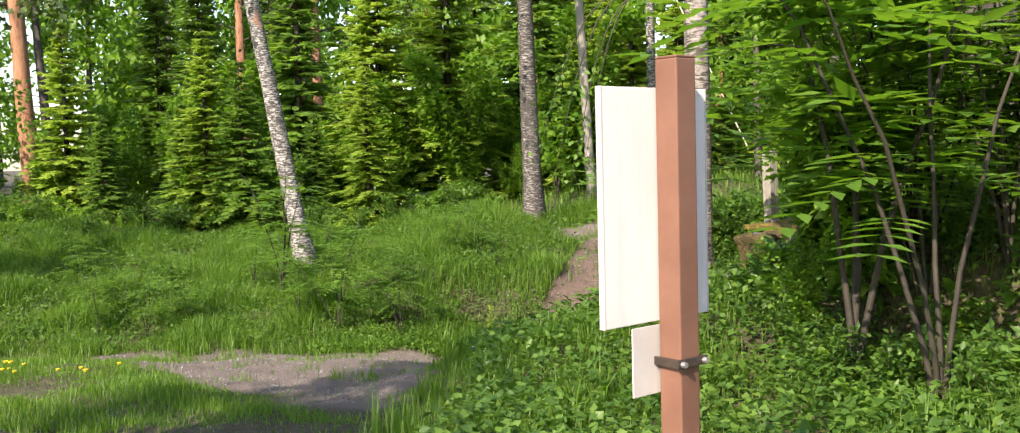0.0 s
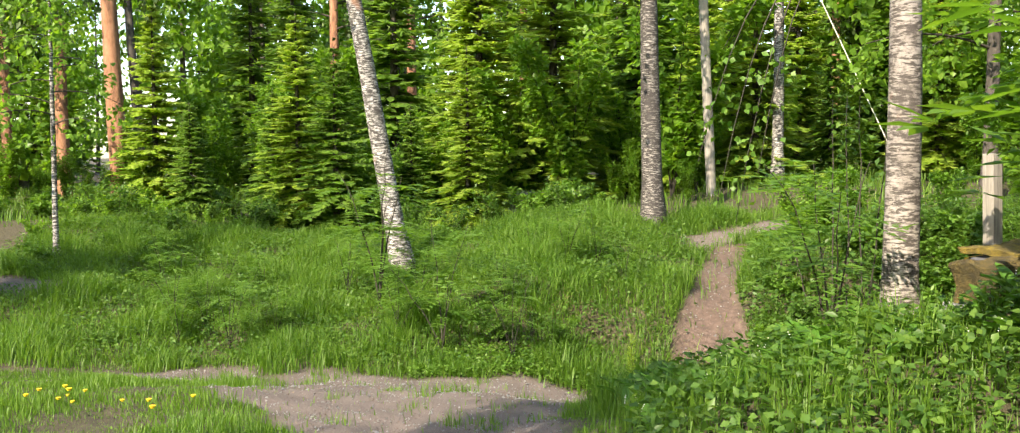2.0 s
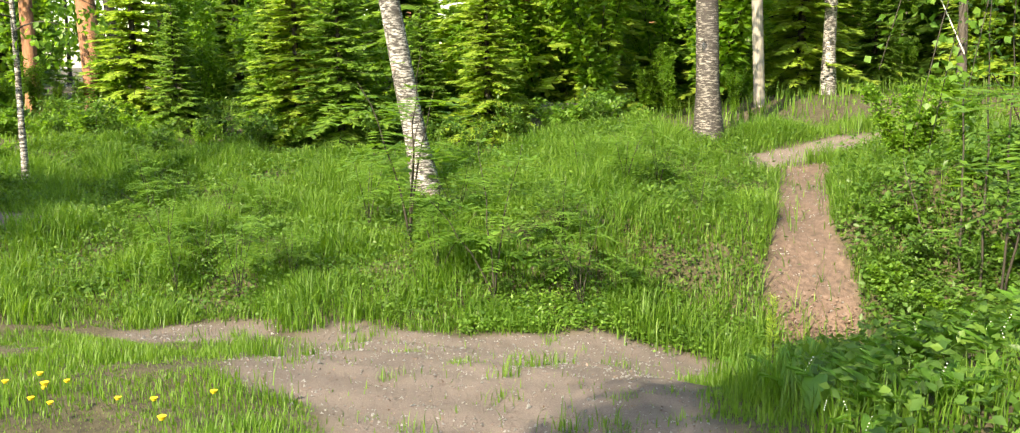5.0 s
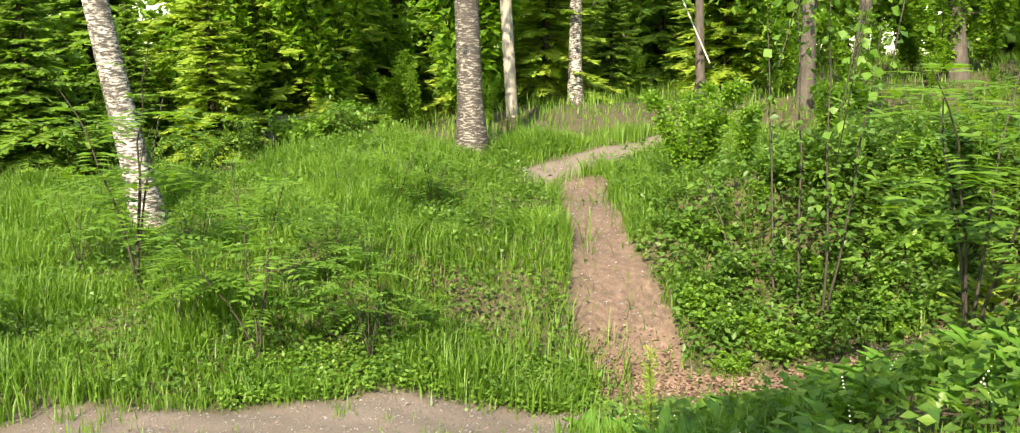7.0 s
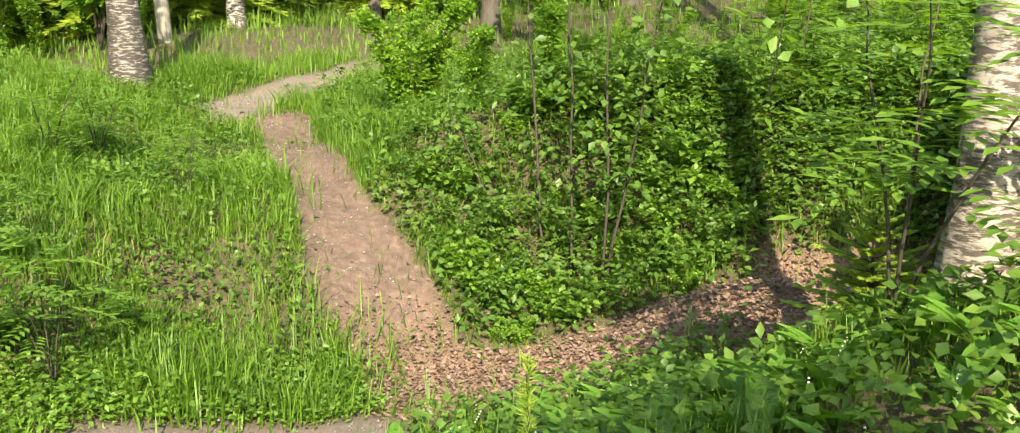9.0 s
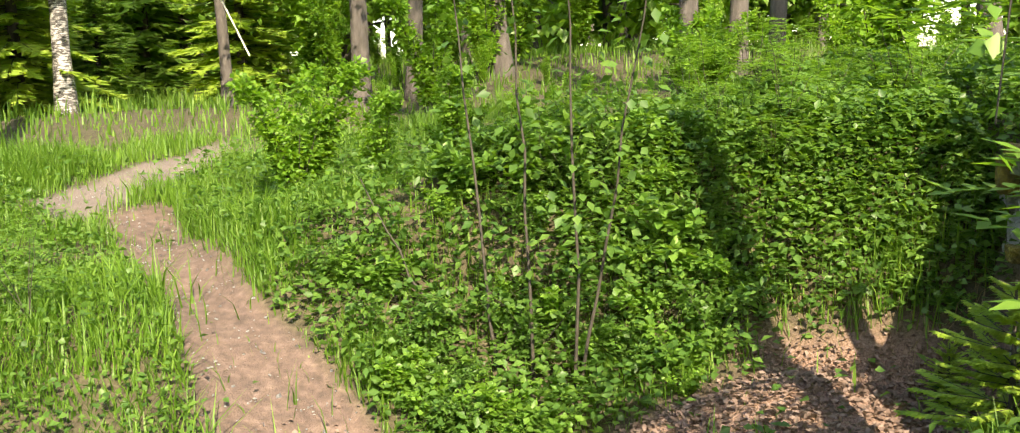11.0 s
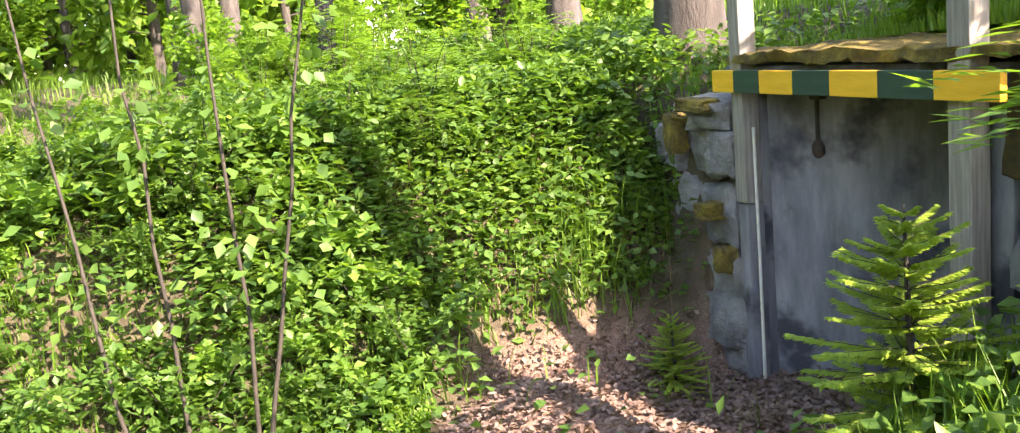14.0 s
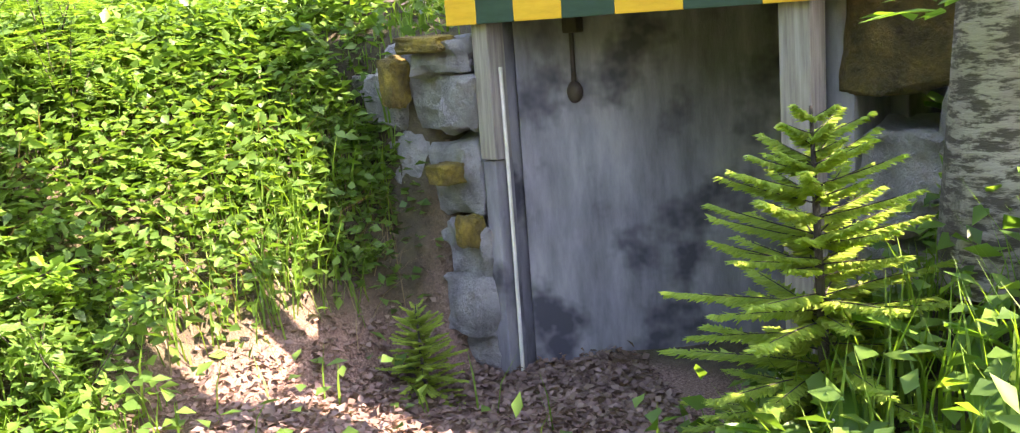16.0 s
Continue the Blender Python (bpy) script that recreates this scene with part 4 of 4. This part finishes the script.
def grass(name, label, x, y, h0, h1, width, material="grass", bend=0.5, level=None):
    n_ = len(x)
    z = height(x, y) if level is None else np.full(n_, level)
    h = rng.uniform(h0, h1, n_) * (0.7 + 0.5 * np.sin(x * 2.7 + 2 * np.sin(y * 1.3)) * np.sin(y * 2.2 + x))
    az = rng.uniform(0, 2 * np.pi, n_)
    out = np.stack([np.cos(az), np.sin(az), np.zeros(n_)], 1)
    side = np.stack([-np.sin(az), np.cos(az), np.zeros(n_)], 1)
    b = np.stack([x, y, z - 0.02], 1)
    lean = rng.uniform(0.1, bend, n_)[:, None] * h[:, None]
    w = width * rng.uniform(0.6, 1.3, n_)[:, None]
    upv = np.array([0, 0, 1.0]) * h[:, None]
    v = np.stack([b - side * w / 2, b + side * w / 2, b + out * lean * 0.3 + upv * 0.55 + side * w * 0.4, b + out * lean * 0.3 + upv * 0.55 - side * w * 0.4, b + out * lean + upv * 0.93], 1)
    k = np.arange(n_)[:, None] * 5
    f = np.concatenate([k + [0, 1, 2], k + [0, 2, 3], k + [3, 2, 4]], 1).reshape(-1, 3)
    return tagged(new(name, tri_mesh(name, v.reshape(-1, 3), f, M[material])), label, "grass", kind="stuff")


def tuft(x, y):
    return 0.35 + 0.65 * (np.sin(x * 3.3 + np.sin(y * 2.1) * 2) * np.sin(y * 2.9 + np.sin(x * 1.7) * 2) > -0.25)


x, y = scatter(190000, -9, 3.4, 10.0, 17.5, lambda x, y, b: off_path(x, y, b) * tuft(x, y))
grass("grass", "tall green meadow grass on the bank beyond the track", x, y, 0.10, 0.44, 0.011, bend=0.9)
x, y = scatter(90000, 2.6, 10, 9.3, 18.0, lambda x, y, b: off_path(x, y, b) * tuft(x, y) * (0.45 + 0.55 * step(y, 11.5, 13)))
grass("grass", "grass among the undergrowth", x, y, 0.10, 0.34, 0.010)
x, y = scatter(80000, -6, 2.0, 4.0, 9.8, lambda x, y, b: off_path(x, y, b))
grass("grass", "short sunlit grass beside the track", x, y, 0.05, 0.16, 0.008)
x, y = scatter(60000, -12, 6, -6, 4.0, lambda x, y, b: 1 - b)
grass("grass", "short mown grass of the clearing", x, y, 0.05, 0.16, 0.012)
x, y = scatter(26000, 1.2, 6.5, 2.5, 9.6, lambda x, y, b: off_path(x, y, b) * tuft(x, y))
grass("grass", "long grass of the verge", x, y, 0.16, 0.42, 0.010)
x, y = scatter(36000, 5.5, 15, 4, 16, lambda x, y, b: off_path(x, y, b) * tuft(x, y))
grass("grass", "woodland grass on top of the bank", x, y, 0.14, 0.42, 0.014)
x, y = scatter(52000, -25, 24, 16.5, 34, lambda x, y, b: 1 - b)
grass("grass", "grass under the trees", x, y, 0.15, 0.42, 0.022)
x, y = scatter(1700, -1.0, 1.8, 10.6, 13.2, lambda x, y, b: off_path(x, y, b) * np.exp(-((x - 0.85) ** 2 / 0.4 + (y - 11.8) ** 2 / 0.4)))
grass("dry_grass", "dead straw on the bank", x, y, 0.1, 0.3, 0.008, "straw", 1.6)


x, y = scatter(2600, 4.6, 7.2, 8.4, 11.0, lambda x, y, b: step(-front_coords(x, y)[0], 0.15, 0.5) * step(front_coords(x, y)[0], -1.3, -0.8) * step(front_coords(x, y)[1], 0.1, 0.3))
grass("dry_grass", "dead straw hanging on the bank beside the stones", x, y, 0.1, 0.34, 0.006, "straw", 2.4)

a_, b_ = rng.uniform(-0.15, 1.7, 5000), rng.uniform(-1.85, -0.45, 5000)
ok = rng.uniform(size=5000) < step(-b_, 0.4, 1.3)
x, y = FACE[0] + a_ * U[0] + b_ * N[0], FACE[1] + a_ * U[1] + b_ * N[1]
grass("grass", "grass growing on the mossy dugout roof", x[ok], y[ok], 0.08, 0.3, 0.010, level=2.12)


def herb_carpet(name, label, x, y, lift0, lift1, size, material, category="plants"):
    n_ = len(x)
    z = height(x, y) + rng.uniform(lift0, lift1, n_)
    d = rng.normal(size=(n_, 3)) * [1, 1, 0.35]
    v, f = leaf_cards(np.stack([x, y, z], 1), d, np.array([0, 0, 1.0]) + rng.normal(size=(n_, 3)) * 0.4, size * rng.uniform(0.6, 1.2, n_), size * 0.65 * rng.uniform(0.7, 1.2, n_), 0.2)
    return tagged(new(name, tri_mesh(name, v, f, M[material])), label, category, kind="stuff")


x, y = scatter(90000, 1.0, 9.5, 9.0, 16.5, lambda x, y, b: off_path(x, y, b) * step(x, 2.4, 3.2) * (1 - 0.75 * step(y, 11.8, 13.2)) * (0.35 + 0.65 * tuft(y, x)))
herb_carpet("herbs", "low broadleaved herbs covering the bank", x, y, 0.03, 0.28, 0.075, "herb")
a_, b_ = rng.uniform(-1.7, -0.22, 16000), rng.uniform(0.12, 2.9, 16000)
ok = rng.uniform(size=16000) < step(-a_, 0.2, 0.7)
x, y = FACE[0] + a_ * U[0] + b_ * N[0], FACE[1] + a_ * U[1] + b_ * N[1]
herb_carpet("herbs", "leafy herbs and bilberry hanging over the bank beside the stones", x[ok], y[ok], 0.02, 0.26, 0.07, "herb")
x, y = scatter(24000, 1.6, 7.6, 2.0, 9.4, lambda x, y, b: off_path(x, y, b))
herb_carpet("herbs", "low herbs of the shaded verge", x, y, 0.02, 0.30, 0.08, "herb")
x, y = scatter(80000, -9, 2.4, 10.3, 17.5, lambda x, y, b: off_path(x, y, b) * 0.7 * (1.2 - tuft(x, y) * 0.7))
herb_carpet("herbs", "herbs in the meadow grass", x, y, 0.02, 0.22, 0.06, "herb")
x, y = scatter(9000, -1.0, 2.0, 10.1, 10.9, lambda x, y, b: off_path(x, y, b))
herb_carpet("herbs", "bright low clover along the track", x, y, 0.01, 0.12, 0.045, "rowan")
x, y = scatter(60000, 1.8, 6.6, 8.0, 12.5, lambda x, y, b: masks(x, y)[2] * 0.85)
herb_carpet("fallen_leaves", "dry brown fallen leaves on the path", x, y, 0.002, 0.03, 0.045, "dry", "leaf litter")
x, y = scatter(9000, -5, 2.2, 5.0, 10.4, lambda x, y, b: masks(x, y)[0] * 0.4)
herb_carpet("fallen_leaves", "bits of dry leaf and bark on the track", x, y, 0.001, 0.006, 0.022, "dry", "leaf litter")


def pebbles(count):
    x, y = scatter(count, -4.5, 4.5, 5.0, 16.5, lambda x, y, b: np.maximum(masks(x, y)[0], masks(x, y)[1]) * 0.9)
    n_ = len(x)
    r = rng.uniform(0.004, 0.014, n_) * np.where(rng.uniform(size=n_) < 0.03, 2.0, 1.0)
    c = np.stack([x, y, height(x, y) + r * 0.2], 1)
    d = np.array([(1, 0, 0), (-0.5, 0.9, 0), (-0.5, -0.9, 0), (0.1, 0, 0.9)])
    v = c[:, None] + r[:, None, None] * (d + rng.normal(size=(n_, 4, 3)) * 0.25)
    k = np.arange(n_)[:, None] * 4
    f = np.concatenate([k + [0, 1, 3], k + [1, 2, 3], k + [2, 0, 3]], 1).reshape(-1, 3)
    tagged(new("gravel", tri_mesh("gravel", v.reshape(-1, 3), f, M["stone"])), "small grey stones lying on the bare track", "gravel", kind="stuff")


pebbles(16000)
cx, cy = rng.uniform(-3.5, 1.6, 46), rng.uniform(6.2, 10.2, 46)
x = np.repeat(cx, 34) + rng.normal(size=46 * 34) * 0.07
y = np.repeat(cy, 34) + rng.normal(size=46 * 34) * 0.07
grass("grass", "small grass tufts growing on the track", x, y, 0.05, 0.2, 0.008)


# lily of the valley: upright pairs of broad pointed leaves with a bell spray
def lily(seed):
    rr = np.random.default_rng(seed)
    ob = thing("lily_of_the_valley", "lily of the valley with broad pointed leaves", "plant", "lilies of the valley")
    cards = []
    for k in range(int(rr.integers(2, 4))):
        az = rr.uniform(0, 2 * np.pi)
        out = np.array([np.cos(az), np.sin(az), 0])
        ln, wd = rr.uniform(0.20, 0.30), rr.uniform(0.055, 0.085)
        s = np.linspace(0, 1, 7)
        mid = out[None] * ln * (0.25 * s + 0.45 * s ** 2)[:, None] + np.array([0, 0, 1.0]) * ln * (0.95 * s - 0.38 * s ** 2)[:, None]
        lat = np.cross(out, [0, 0, 1.0])
        half = wd / 2 * np.sin(np.pi * np.clip(s * 0.93 + 0.05, 0, 1)) ** 0.8
        v = np.stack([mid - lat * half[:, None] + [0, 0, 0.012], mid, mid + lat * half[:, None] + [0, 0, 0.012]], 1).reshape(-1, 3)
        f = np.array([t_ for i in range(6) for j in range(2) for t_ in ((i * 3 + j, i * 3 + j + 1, i * 3 + j + 4), (i * 3 + j, i * 3 + j + 4, i * 3 + j + 3))])
        cards.append((v, f))
    for v, f in cards:
        part("leaf", smooth(tri_mesh("leaf", v, f, M["lily"])), ob)
    if seed == 102:
        bells = bmesh.new()
        for k in range(5):
            bmesh.ops.create_icosphere(bells, subdivisions=1, radius=0.004, matrix=pose(0.015 + 0.008 * k, 0.005, 0.20 - 0.016 * k))
        part("bell_spray", bm_mesh("flowers", bells, M["white_flower"]), ob, "white bell flowers")
    return ob


lilies = [lily(100 + k) for k in range(5)]
spots = []
while len(spots) < 260:
    x, y = rng.uniform(1.5, 4.6), rng.uniform(5.6, 9.1)
    a_, b_ = front_coords(x, y)
    if max(float(m_) for m_ in masks(x, y)) < 0.15 and not (a_ < 1.5 and b_ < 0.9):
        spots.append((x, y))
while len(spots) < 300:
    x, y = rng.uniform(4.5, 6.0), rng.uniform(4.0, 6.0)
    spots.append((x, y))
for k, (x, y) in enumerate(spots):
    m = put(x, y, rng.uniform(0, 360), rng.uniform(0.8, 1.3), 0, 0.0)
    if k < 5:
        lilies[k].matrix_basis = m
    else:
        copy_thing(lilies[k % 5], m)


def dandelion():
    ob = thing("dandelion", "yellow dandelion flower on a thin stalk", "flower", "dandelions")
    part("stalk", tubes_mesh("stalk", [tube([(0, 0, 0), (0.005, 0, 0.1), (0.01, 0, 0.2)], [0.004, 0.003, 0.003], 5)], M["grass"]), ob)
    bm = bmesh.new()
    bmesh.ops.create_cone(bm, cap_ends=True, segments=10, radius1=0.012, radius2=0.022, depth=0.018, matrix=pose(0.01, 0, 0.205))
    part("bloom", bm_mesh("bloom", bm, M["yellow_flower"]), ob)
    return ob


flower = dandelion()
place(flower, -2.1, 6.3)
for k in range(14):
    copy_thing(flower, put(rng.uniform(-3.9, -1.7), rng.uniform(5.4, 7.0), k * 50, rng.uniform(0.6, 1.2)))


def seedling():
    """A thin yellow-green shoot with a brush of short needles."""
    ob = thing("pine_seedling", "thin yellow-green pine seedling at the verge", "sapling", at=put(1.55, 7.85))
    part("stem", tubes_mesh("stem", [tube([(0, 0, 0), (0.01, 0, 0.3), (0.0, 0.01, 0.62)], [0.006, 0.005, 0.003], 6)], M["twig"]), ob)
    rr = np.random.default_rng(88)
    z = rr.uniform(0.15, 0.66, 260)
    d = rr.normal(size=(260, 3)) * [1, 1, 0.3] + [0, 0, 0.8]
    v, f = leaf_cards(np.stack([z * 0, z * 0, z], 1), d, rr.normal(size=(260, 3)), 0.06, 0.006)
    part("needles", tri_mesh("needles", v, f, M["spruce_light"]), ob, "pale yellow-green needles")


seedling()
